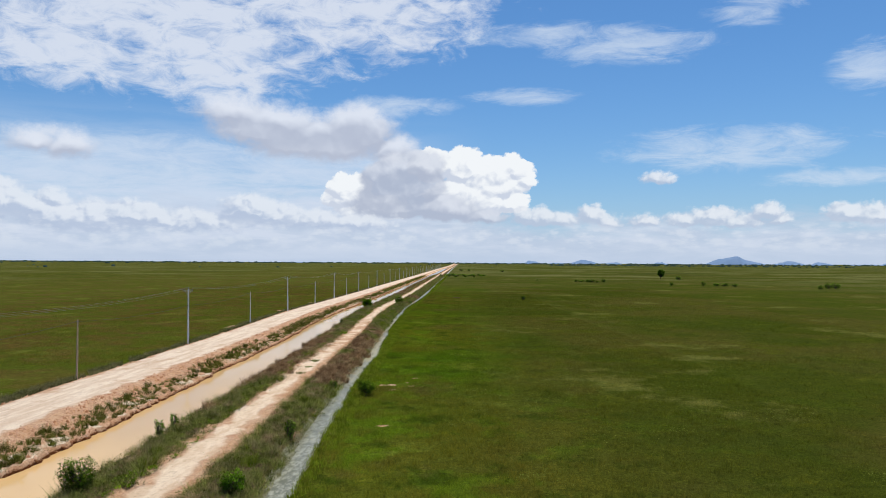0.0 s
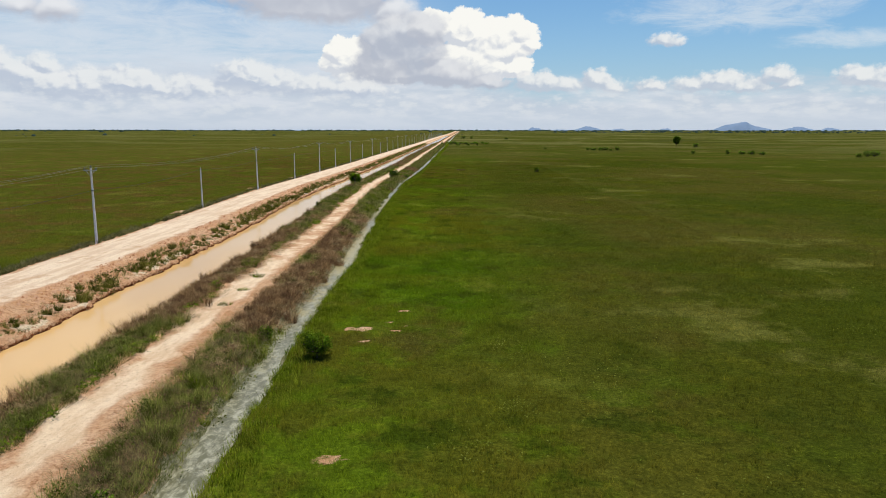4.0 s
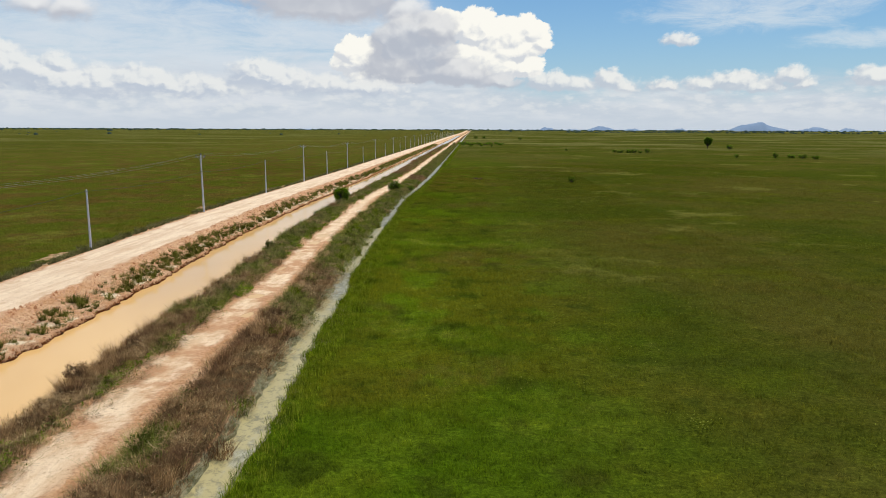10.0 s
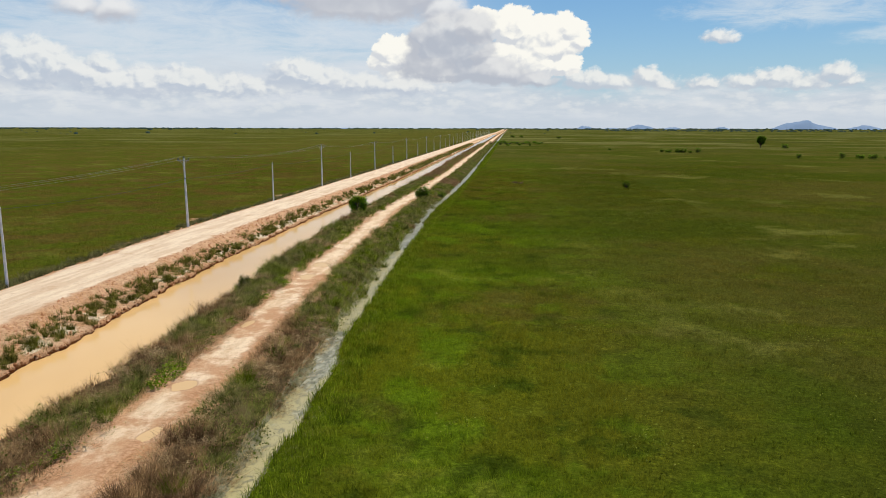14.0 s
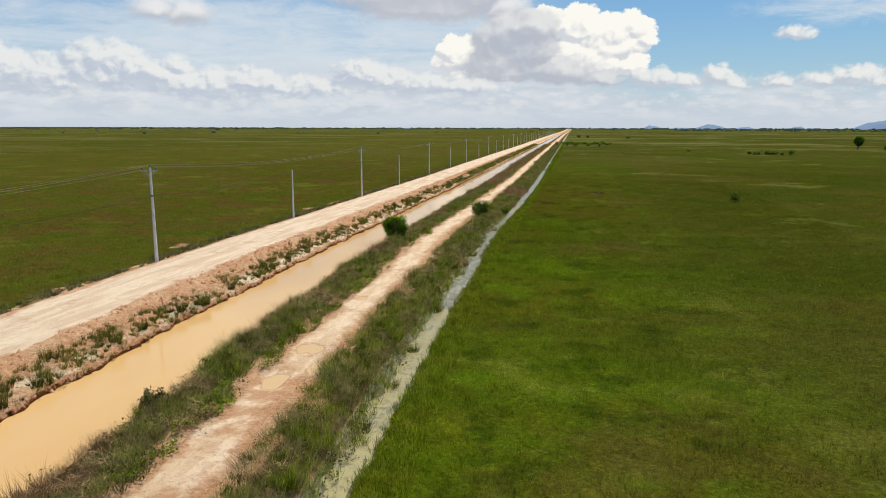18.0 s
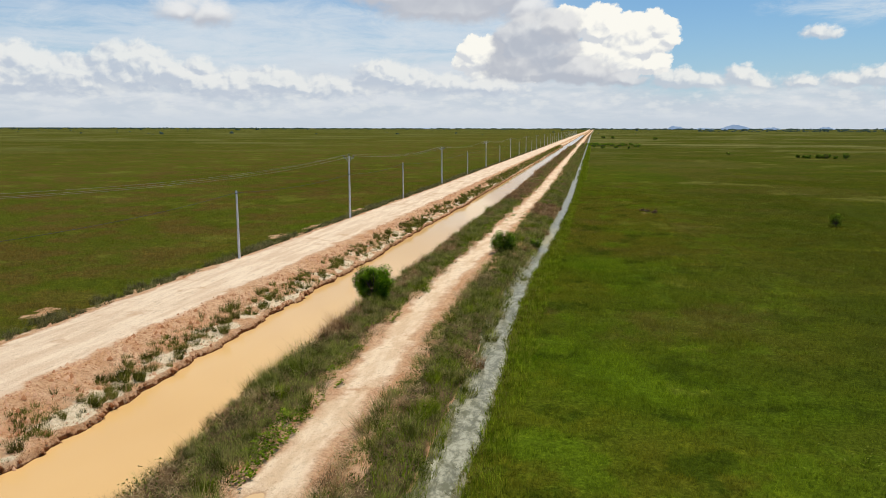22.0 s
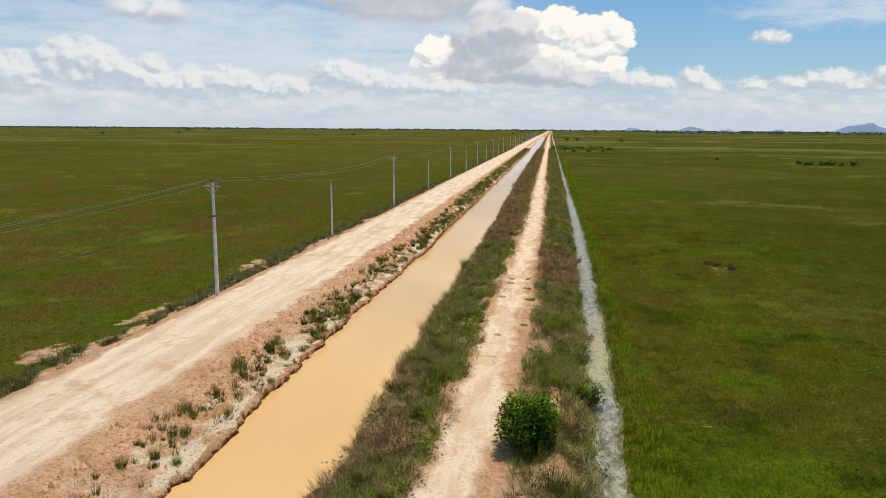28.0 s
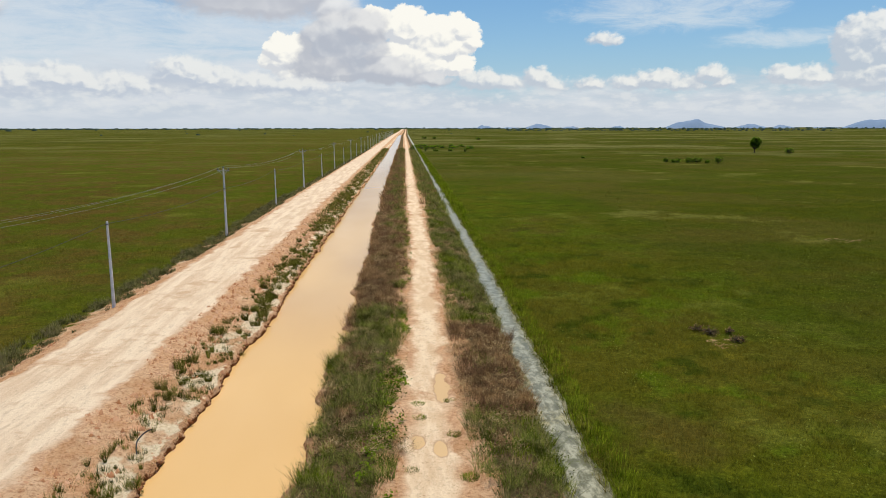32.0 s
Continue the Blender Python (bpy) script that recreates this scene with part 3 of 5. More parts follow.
def vnoise(x, y, seed=0):
    """Smooth noise from 0 to 1 on arrays."""
    x, y = np.broadcast_arrays(np.asarray(x, float), np.asarray(y, float))
    i, j = np.floor(x).astype(np.int64), np.floor(y).astype(np.int64)
    u, v = x - i, y - j
    u, v = u * u * (3 - 2 * u), v * v * (3 - 2 * v)
    a, b = hash2(i, j, seed), hash2(i + 1, j, seed)
    c, d = hash2(i, j + 1, seed), hash2(i + 1, j + 1, seed)
    return (a * (1 - u) + b * u) * (1 - v) + (c * (1 - u) + d * u) * v


def fnoise(x, y, seed=0, octaves=3):
    out, amp, tot = 0.0, 1.0, 0.0
    for o in range(octaves):
        out = out + amp * vnoise(np.asarray(x) * 2 ** o, np.asarray(y) * 2 ** o, seed + 17 * o)
        tot, amp = tot + amp, amp * 0.55
    return out / tot


def mesh_from(name, verts, faces, materials, smooth=False):
    me = bpy.data.meshes.new(name)
    verts, faces = np.asarray(verts, np.float32), np.asarray(faces, np.int32)
    n = faces.shape[1]
    me.vertices.add(len(verts))
    me.vertices.foreach_set("co", verts.ravel())
    me.loops.add(faces.size)
    me.loops.foreach_set("vertex_index", faces.ravel())
    me.polygons.add(len(faces))
    me.polygons.foreach_set("loop_start", np.arange(0, faces.size, n, dtype=np.int32))
    if smooth:
        me.polygons.foreach_set("use_smooth", np.ones(len(faces), bool))
    me.update(calc_edges=True)
    for m in materials:
        me.materials.append(m)
    return me


def facing(v, f, out):
    """Turn the triangles whose face looks away from out."""
    a, b, c = v[f[:, 0]], v[f[:, 1]], v[f[:, 2]]
    n = np.cross(b - a, c - a)
    flip = (n * out).sum(1) < 0
    f = f.copy()
    f[flip] = f[flip][:, ::-1]
    return f


def soft_normals(me, normals):
    """Leaf shading by the lie of the whole growth instead of each flat blade."""
    n = np.asarray(normals, float)
    me.normals_split_custom_set_from_vertices(n / np.linalg.norm(n, axis=1)[:, None])


def grid_faces(rows, cols):
    r, c = np.meshgrid(np.arange(rows - 1), np.arange(cols - 1), indexing="ij")
    a = (r * cols + c).ravel()
    return np.stack([a, a + 1, a + cols + 1, a + cols], 1)


def part(name, bm, mat, parent=None, label=""):
    me = bpy.data.meshes.new(name)
    bm.to_mesh(me)
    bm.free()
    me.materials.append(mat)
    ob = new(name, me)
    if parent is not None:
        ob.parent = parent
    return tagged(ob, label)


def thing(name, label, category, group="", at=(0, 0, 0)):
    ob = new(name)
    ob.location = at
    return tagged(ob, label, category, group)


# ---- the lie of the land ----
WANDER_Y = (-5000, -150, -45, 0, 40, 75, 110, 150, 185, 220, 300, 700, 1500, 5000)
WANDER_X = (-20, 1.6, 1.0, 0.3, 0.1, -1.4, -1.7, -0.6, 0.1, 0.8, 1.6, 7.0, 17.0, 75.0)


def wander(y):
    """How far the road and canal stray from the straight line x = 0."""
    y = np.asarray(y, float)
    return sum(np.interp(y + o, WANDER_Y, WANDER_X) for o in (-14, -7, 0, 7, 14)) / 5


PROFILE_S = (-3.2, -1.0, 0.6, 2.0, 4.3, 6.6, 8.0, 9.2, 10.4, 11.85, 12.02, 12.12, 13.2, 15.0, 16.8, 17.6, 18.1, 19.4, 21.4, 22.6, 24.0, 25.4, 27.2, 28.7, 29.15, 29.5, 30.3, 31.0, 31.4, 33.0)
PROFILE_Z = (0.0, 0.25, 0.85, 0.95, 1.05, 1.0, 0.95, 0.55, 0.34, 0.18, 0.02, -0.45, -0.9, -1.1, -0.9, -0.45, 0.05, 0.5, 0.6, 0.55, 0.5, 0.55, 0.6, 0.4, 0.06, -0.09, -0.20, -0.12, 0.05, 0.0)


def edge_shift(s, y):
    """The ragged course of the banks."""
    left = np.exp(-((s - 12.1) / 1.0) ** 2) * ((fnoise(y / 0.9, 0 * y, 3) - 0.5) * 0.75 + (fnoise(y / 3.5, 0 * y, 9) - 0.5) * 0.6 + (fnoise(y / 14, 0 * y, 4) - 0.5) * 1.0)
    right = np.exp(-((s - 17.8) / 1.2) ** 2) * ((fnoise(y / 2.6, 0 * y, 5) - 0.5) * 1.3 + (fnoise(y / 11, 0 * y, 6) - 0.5) * 1.3)
    ditch = np.exp(-((s - 29.8) / 1.9) ** 4) * ((fnoise(y / 1.2, s / 2, 7) - 0.5) * 0.5 + (fnoise(y / 4.0, 0 * y, 8) - 0.5) * 0.35 + 30.3 - ditch_mid(y))
    track = -track_shift(y) * np.exp(-((s - 24.0) / 2.6) ** 4)
    bite = -2.0 * np.exp(-((s - 18.4) / 1.3) ** 2) * np.exp(-((y - 191.2) / 1.5) ** 4) - 1.0 * np.exp(-((s - 18.2) / 0.9) ** 2) * np.exp(-((y - 19.0) / 1.2) ** 4) - 0.9 * np.exp(-((s - 18.2) / 0.9) ** 2) * np.exp(-((y - 61.6) / 1.1) ** 4)
    return left + right + ditch + track + bite


def ditch_mid(y):
    """The ditch's winding course, beside the road's line."""
    return np.interp(y, (-60, -50, -42, -25, -5, 4, 13, 25, 35, 45, 52, 61, 72, 85, 95, 103, 118, 136, 148, 160, 176, 200, 300),
                     (30.5, 30.4, 29.9, 29.6, 29.5, 29.55, 29.9, 29.4, 29.2, 29.25, 28.9, 29.35, 29.5, 29.5, 29.8, 29.85, 29.3, 29.2, 29.55, 29.8, 30.0, 30.2, 30.3))


def track_shift(y):
    """How far the dirt track strays from the middle of its bank."""
    return np.interp(y, (-60, -8, 33, 43, 60, 80, 99, 112, 123, 133, 145, 155, 166, 184, 220), (-0.6, -1.0, -0.8, -0.3, -0.35, -0.3, -0.1, -0.6, -0.95, -0.95, -0.8, -0.6, -0.6, -0.35, 0.0))


PUDDLES = [(22.5, 68.0, 0.7, 1.1), (22.3, 73.8, 0.8, 1.0), (23.8, 70.5, 0.35, 1.0), (23.2, 40.0, 0.6, 0.9), (22.5, 52.2, 0.35, 0.9), (24.3, 34.1, 0.3, 0.7), (21.9, 86.9, 0.35, 0.6),
           (24.4, 178.8, 0.45, 2.2), (22.95, 172.0, 0.3, 0.8), (23.9, 171.1, 0.3, 0.8), (22.6, 165.6, 0.45, 0.6), (22.4, 152.8, 0.6, 0.8)]


def puddle_level(px, py):
    return 0.49 + 0.1 * (float(fnoise((px - float(wander(py))) / 9, py / 9, 12)) - 0.5)


def hollows(s, y, z):
    """Sink the track where water stands on it."""
    z = np.array(z)
    on = (s > 20.5) & (s < 27.5)
    for px, py, rx, ry in PUDDLES:
        near = on & (np.abs(y - py) < 4 * ry)
        if near.any():
            sn, yn = s[near], y[near]
            x = sn + wander(yn)
            d = 1.0 - np.hypot((x - px) / rx, (yn - py) / ry) + (fnoise(x / 0.7, yn / 0.8, 17) - 0.5) * 1.3
            b = np.clip((d + 1.2) / 1.0, 0, 1)
            z[near] = z[near] * (1 - b) + b * (puddle_level(px, py) - 0.05 - np.clip(d, -0.7, 0.6) * 0.12)
    return z


def land(s, y):
    """Height at the distance s to the right of the road's line."""
    s, y = np.broadcast_arrays(np.asarray(s, float), np.asarray(y, float))
    z = np.interp(s + edge_shift(s, y), PROFILE_S, PROFILE_Z)
    bank = np.interp(s, (17.9, 18.6, 22.0, 22.7, 25.3, 26.0, 28.6, 29.3), (0, 1, 1, 0, 0, 1, 1, 0)) + 0.5 * np.interp(s, (9.2, 10, 11.4, 11.8), (0, 1, 1, 0))
    z = z + bank * (0.55 * fnoise(s / 1.1, y / 1.3, 13) ** 2 - 0.1)
    rough = np.where((s > -2) & (s < 31), 0.10, 0.12)
    z = z + np.interp(s, (8.0, 8.8, 11.2, 11.8), (0, 1, 1, 0)) * 0.42 * (fnoise(s / 0.8, y / 1.0, 14, 4) - 0.5)
    away = np.clip((np.hypot(s, y) - 1500) / 3400, 0, 1.2)
    z = z + 9.0 * away ** 2
    z = z + rough * (fnoise(s / 1.6, y / 1.6, 11) - 0.5) + 0.1 * (fnoise(s / 9, y / 9, 12) - 0.5)
    return hollows(s, y, z)


def ground_at(x, y):
    return float(land(x - float(wander(y)), y))


def spaced(*runs):
    out = []
    for a, b, n in runs:
        out += list(np.linspace(a, b, n, endpoint=False))
    return np.array(out)


far = np.geomspace(1, 41, 26)
S_COLS = np.concatenate([-120 * far[::-1][:-1], spaced((-120, -60, 12), (-60, -9, 24), (-9, 11.2, 58), (11.2, 12.9, 17), (12.9, 16.9, 8), (16.9, 19.1, 14), (19.1, 28.9, 28), (28.9, 31.9, 20), (31.9, 48, 44), (48, 120, 36)), 120 * far])
Y_ROWS = np.concatenate([-150 * np.geomspace(1, 33, 14)[::-1][:-1], spaced((-150, -60, 40), (-60, 270, 860), (270, 500, 160)), 500 * np.geomspace(1, 9.8, 70)])


# bare sandy spots in the grass: x, y, half sizes, how bare
SAND = [(35.1, -12.4, 0.8, 0.7, 1.0), (37.3, -13.0, 0.6, 0.4, 1.0), (36.7, -10.6, 0.4, 0.5, 0.9), (34.0, -12.6, 0.5, 0.7, 0.8), (35.6, -15.4, 0.7, 0.5, 0.8), (38.0, -11.6, 0.4, 0.4, 0.8),
        (37.5, -7.2, 0.7, 0.5, 0.7), (35.2, -9.3, 0.4, 0.4, 0.7), (38.6, 39.5, 0.8, 0.4, 0.45), (46.4, 49.0, 0.5, 0.6, 0.45), (36.0, -32.8, 0.9, 0.7, 0.75), (33.6, 145.7, 0.7, 0.5, 0.7), (-3.3, 181.2, 2.0, 6.2, 0.95),
        (-3.6, 161.5, 1.2, 4.0, 0.7), (-4.9, 150.5, 1.6, 3.2, 0.7), (-6.2, 110.7, 1.2, 2.4, 0.75), (-4.6, 60.2, 1.4, 3.5, 0.7), (-4.2, 87.0, 1.6, 4.5, 0.8), (78.6, 230.2, 4.0, 3.0, 0.5), (44.2, 187.8, 1.6, 2.4, 0.5)]


# bare reddish earth showing through on the banks: x, y, half sizes
BANK_BARE = [(24.9, 135.5, 0.8, 1.4), (25.3, 132.0, 0.8, 1.2), (26.4, 146.4, 0.4, 1.6), (26.2, 138.6, 0.9, 1.2), (26.2, 155.8, 0.35, 1.8), (20.8, 160.6, 0.4, 1.4), (20.8, 156.3, 0.35, 1.6), (25.6, 167.3, 0.4, 1.5),
             (19.4, 124.0, 0.4, 0.8), (26.0, 17.7, 0.4, 0.5), (25.6, 65.0, 0.4, 0.8), (24.9, 89.7, 0.4, 0.9)]


def in_bank_bare(x, y):
    out = np.full(np.shape(x), -9.0)
    for px, py, rx, ry in BANK_BARE:
        out = np.maximum(out, 1.0 - np.hypot((x - px) / rx, (y - py) / ry))
    return out + (fnoise(np.asarray(x) / 0.6, np.asarray(y) / 0.6, 26) - 0.5) * 1.4


def build_ground():
    s, y = np.meshgrid(S_COLS, Y_ROWS)
    z = land(s, y) - 0.10 * np.interp(s + edge_shift(s, y), (22.9, 23.3, 24.8, 25.2), (0, 1, 1, 0)) - 0.05 * np.interp(s, (1.2, 1.8, 7.2, 7.7), (0, 1, 1, 0))
    me = mesh_from("ground", np.stack([s + wander(y), y, z], -1).reshape(-1, 3), grid_faces(len(Y_ROWS), len(S_COLS)), [M_GROUND], True)
    q = s + edge_shift(s, y)
    bare = np.interp(q, (-3.6, -2.2, -0.9, 0.3, 9.3, 11.0, 12.3, 12.6, 17.2, 17.8, 18.4, 21.2, 22.4, 25.6, 26.8, 28.9, 29.2, 31.1, 31.3),
                     (0.08, 0.40, 0.72, 1.0, 1.0, 0.85, 0.95, 1.0, 1.0, 0.8, 0.72, 0.75, 0.95, 0.95, 0.72, 0.72, 0.9, 0.8, 0.0))
    sand = np.exp(-((s + 2.2) / 0.9) ** 2) * np.clip((fnoise(s / 5, y / 7, 21) - 0.52) * 6, 0, 1)
    for px, py, rx, ry, full in SAND:
        d = 1.1 - np.sqrt(((s + wander(y) - px) / rx) ** 2 + ((y - py) / ry) ** 2) + (fnoise(s / 0.8, y / 0.8, 22) - 0.5) * 1.6
        bare = np.maximum(bare, np.clip(d, 0, full * 0.8))
    bare = np.clip(np.maximum(bare, 0.7 * sand), 0, 1)
    # first band: the left lip's red earth with the shadowed face painted in
    red = np.interp(q, (12.0, 12.06, 12.3, 12.6), (0.0, 1.0, 1.0, 0.0)) + np.interp(q, (16.9, 17.4, 17.9, 18.1), (0.0, 0.5, 0.5, 0.0))
    # dead litter on the banks; q 30.8 to 31.6 is a painted shadow line
    litter = np.interp(q, (17.8, 18.6, 21.0, 22.2), (0.0, 0.85, 0.85, 0.0)) + np.interp(q, (26.0, 27.0, 28.8, 29.1, 29.3), (0.0, 0.9, 0.9, 0.5, 0.0)) + np.interp(q, (30.8, 31.0, 31.3, 31.6), (0, 0.8, 0.8, 0)) + np.interp(q, (9.0, 9.8, 11.2, 11.6, 12.0), (0.0, 0.3, 0.2, 0.05, 0.0)) * np.interp(y, (100, 160), (1.4, 0.6))
    open_earth = np.clip(0.5 + 2.0 * in_bank_bare(s + wander(y), y), 0, 1)
    litter, bare = litter * (1 - open_earth), np.maximum(bare, open_earth * 0.95)
    pale = np.interp(q, (-6, -1, 0.3, 9.7, 10.4, 11.75, 11.95, 29, 30, 31, 31.4), (0.25, 0.35, 0.0, 0.0, 0.40, 0.52, -0.3, 0.0, 0.4, 0.2, 0.0))
    pale = pale + np.where((q > 9.7) & (q < 12.1), (fnoise(y / 1.5, s / 1.1, 23) - 0.5) * 1.8 + np.interp(y, (60, 130), (-0.1, 0.15)), 0.0)
    wet = np.interp(q, (28.95, 29.2, 31.1, 31.3), (0.0, 1.0, 1.0, 0.0))
    for name, val in (("bare", bare), ("pale", pale), ("red", red), ("litter", litter), ("silt", wet)):
        a = me.attributes.new(name, "FLOAT", "POINT")
        a.data.foreach_set("value", val.ravel().astype(np.float32))
    tagged(new("ground", me), "flat green grassland with bare reddish soil along the banks", "ground", kind="structure")


def build_strip(name, s0, s1, lift, mat, label, category, seed, dip=0.18, stray=None):
    """A long sheet laid on the ground, whose ragged edges sink into it."""
    ys = np.concatenate([spaced((-200, -60, 50), (-60, 270, 900), (270, 500, 140)), 500 * np.geomspace(1, 9.7, 60)])
    ss = np.concatenate([[s0 - 0.7, s0 - 0.3], np.linspace(s0, s1, 24), [s1 + 0.3, s1 + 0.7]])
    s, y = np.meshgrid(ss, ys)
    at = s + (stray(y) if stray else 0.0)
    z = land(at, y) + lift
    ed = np.minimum(s - s0, s1 - s) + (fnoise(y / 1.7, s / 1.7, seed) - 0.5) * 1.2
    z = z - np.clip(0.25 - ed, 0, 1) * dip * 3
    me = mesh_from(name, np.stack([at + wander(y), y, z], -1).reshape(-1, 3), grid_faces(len(ys), len(ss)), [mat], True)
    a = me.attributes.new("edge", "FLOAT", "POINT")
    a.data.foreach_set("value", np.clip(0.9 - ed / 1.5, 0, 1).ravel().astype(np.float32))
    damp = np.zeros_like(s)
    for px, py, rx, ry in PUDDLES:
        d = 1.0 - np.hypot((at + wander(y) - px) / rx, (y - py) / ry) + (fnoise((at + wander(y)) / 0.7, y / 0.8, 17) - 0.5) * 1.3
        damp = np.maximum(damp, np.clip(0.75 + d, 0, 1))
    a = me.attributes.new("damp", "FLOAT", "POINT")
    a.data.foreach_set("value", damp.ravel().astype(np.float32))
    return tagged(new(name, me), label, category, kind="structure")


def build_water(name, s0, s1, z, mat, label):
    ys = np.concatenate([np.linspace(-300, 500, 160, endpoint=False), 500 * np.geomspace(1, 3.2, 40)])
    s, y = np.meshgrid(np.linspace(s0, s1, 5), ys)
    me = mesh_from(name, np.stack([s + wander(y), y, 0 * s + z], -1).reshape(-1, 3), grid_faces(len(ys), 5), [mat], True)
    a = me.attributes.new("silt", "FLOAT", "POINT")
    silt = np.interp(y, (-60, -20, -12, 5, 20, 35, 42, 60, 75, 85, 95, 148, 152, 156, 160, 166, 172), (0.2, 0.3, 0.45, 0.55, 0.75, 0.85, 0.4, 0.65, 0.75, 0.5, 0.15, 0.15, 0.8, 0.85, 0.9, 0.4, 0.35))
    a.data.foreach_set("value", silt.ravel().astype(np.float32))
    return tagged(new(name, me), label, "water", kind="structure")


build_ground()
build_strip("road", 0.7, 8.0, 0.035, M_ROAD, "wide unpaved road of pale pinkish compacted laterite", "road", 31)
build_strip("dirt_track", 22.6, 25.5, 0.05, M_TRACK, "narrow dirt track on the canal bank, reddish and worn", "track", 32, stray=track_shift)
build_water("canal_water", 11.0, 19.2, -0.22, M_CANAL, "still muddy orange water filling the canal")
build_water("ditch_water", 27.6, 32.2, -0.10, M_DITCH, "shallow silty water in a narrow ditch")


# ---- power line ----
def tapered(bm, r0, r1, z0, z1, seg=10, cx=0.0, cy=0.0):
    m = Matrix.Translation((cx, cy, (z0 + z1) / 2))
    bmesh.ops.create_cone(bm, cap_ends=True, segments=seg, radius1=r0, radius2=r1, depth=z1 - z0, matrix=m)


def box(bm, size, at, rot=None):
    m = Matrix.Translation(at)
    if rot is not None:
        m = m @ rot
    bmesh.ops.create_cube(bm, size=1.0, matrix=m @ Matrix.Diagonal((*size, 1)))


def limb(bm, p, q, r0, r1, seg=6):
    d = Vector(q) - Vector(p)
    m = Matrix.Translation((Vector(p) + Vector(q)) / 2) @ d.to_track_quat("Z", "Y").to_matrix().to_4x4()
    bmesh.ops.create_cone(bm, cap_ends=True, segments=seg, radius1=r0, radius2=r1, depth=d.length, matrix=m)


def build_tall_pole():
    t = thing("power_pole", "tall tapered grey concrete power pole with a steel crossarm", "power pole", "power poles along the road")
    bm = bmesh.new()
    tapered(bm, 0.17, 0.10, -0.5, 8.9, 12)
    part("shaft", bm, M_CONCRETE, t)
    bm = bmesh.new()
    box(bm, (1.5, 0.09, 0.09), (0, -0.15, 8.62))
    part("crossarm", bm, M_GALV, t, "pale galvanised crossarm")
    for side in (-1, 1):
        bm = bmesh.new()
        limb(bm, (side * 0.06, -0.15, 8.05), (side * 0.5, -0.15, 8.58), 0.03, 0.03, 6)
        part("brace", bm, M_GALV, t)
    for x, y, z in ((-0.68, -0.15, 8.66), (0.0, 0.0, 8.9), (0.68, -0.15, 8.66)):
        bm = bmesh.new()
        tapered(bm, 0.025, 0.025, z, z + 0.12, 6, x, y)
        tapered(bm, 0.11, 0.10, z + 0.08, z + 0.16, 8, x, y)
        tapered(bm, 0.09, 0.05, z + 0.16, z + 0.30, 8, x, y)
        part("insulator", bm, M_STEEL, t, "dark porcelain insulator")
    bm = bmesh.new()
    tapered(bm, 0.145, 0.145, 6.22, 6.38, 12)
    part("clamp", bm, M_STEEL, t)
    return t


def build_short_pole():
    t = thing("cable_pole", "short plain grey concrete pole carrying one cable", "power pole", "short poles along the road")
    bm = bmesh.new()
    tapered(bm, 0.135, 0.085, -0.5, 6.75, 12)
    part("shaft", bm, M_CONCRETE, t)
    bm = bmesh.new()
    box(bm, (0.24, 0.24, 0.06), (0, 0, 6.5))
    part("clamp", bm, M_STEEL, t)
    return t


POLES = [("t", -122.0, 1.2), ("s", -86.0, 0.8), ("t", -49.5, 0.4), ("w", -13.0, -0.1), ("t", 22.65, -0.45), ("s", 61.1, -0.95), ("t", 96.7, -0.9), ("s", 130.6, 0.0), ("t", 164.6, 0.5), ("s", 198.2, 0.15), ("t", 237.0, 0.15)]
y = 237.0
while y < 1700:
    y += 38.0
    POLES.append(("s" if POLES[-1][0] == "t" else "t", y, float(wander(y) - wander(237.0)) + 0.15))
tall, short = build_tall_pole(), build_short_pole()
first = {"t": tall, "s": short}
wooden = thing("timber_pole", "thin brown weathered timber pole carrying one cable", "power pole")
bm = bmesh.new()
limb(bm, (0, 0, -0.5), (0.03, 0.0, 3.2), 0.115, 0.10, 10)
limb(bm, (0.03, 0.0, 3.19), (0.0, 0.02, 6.75), 0.10, 0.075, 10)
part("shaft", bm, M_TIMBER, wooden)
bm = bmesh.new()
box(bm, (0.20, 0.20, 0.06), (0, 0, 6.5))
part("clamp", bm, M_STEEL, wooden)
first["w"] = wooden
used = set()
for kind, y, x in POLES:
    z = float(land(x - wander(y), y))
    turn = 3 * math.sin(y)
    m = pose(x, y, z, 0.5 * math.sin(y * 1.7), 0.5 * math.cos(y * 2.3), turn)
    if kind in used:
        copy_thing(first[kind], m)
    else:
        first[kind].matrix_basis = m
        used.add(kind)


# ---- wires ----
def span(p, q, sag, r, steps=10):
    """A hanging wire between two points, as a three-sided tube."""
    t = np.linspace(0, 1, steps + 1)[:, None]
    c = np.array(p) * (1 - t) + np.array(q) * t
    c[:, 2] -= sag * 4 * (t * (1 - t))[:, 0]
    ring = np.array([(r * math.cos(a), 0.0, r * math.sin(a)) for a in (0.5, 2.6, 4.7)])
    v = (c[:, None, :] + ring[None]).reshape(-1, 3)
    i = np.arange(steps)[:, None] * 3 + np.arange(3)[None]
    j = np.arange(steps)[:, None] * 3 + (np.arange(3)[None] + 1) % 3
    return v, np.stack([i, j, j + 3, i + 3], -1).reshape(-1, 4)


def wire(name, points, sag, r, mat, parent, label):
    for p, q in zip(points, points[1:]):
        ob = new(name, mesh_from(name, *span(p, q, sag, r), [mat]))
        ob.parent = parent
        tagged(ob, label)


line = thing("overhead_line", "thin bare conductors and a black cable strung between poles", "power line")
near = [(k, y, x, float(land(x - wander(y), y))) for k, y, x in POLES if y < 900]
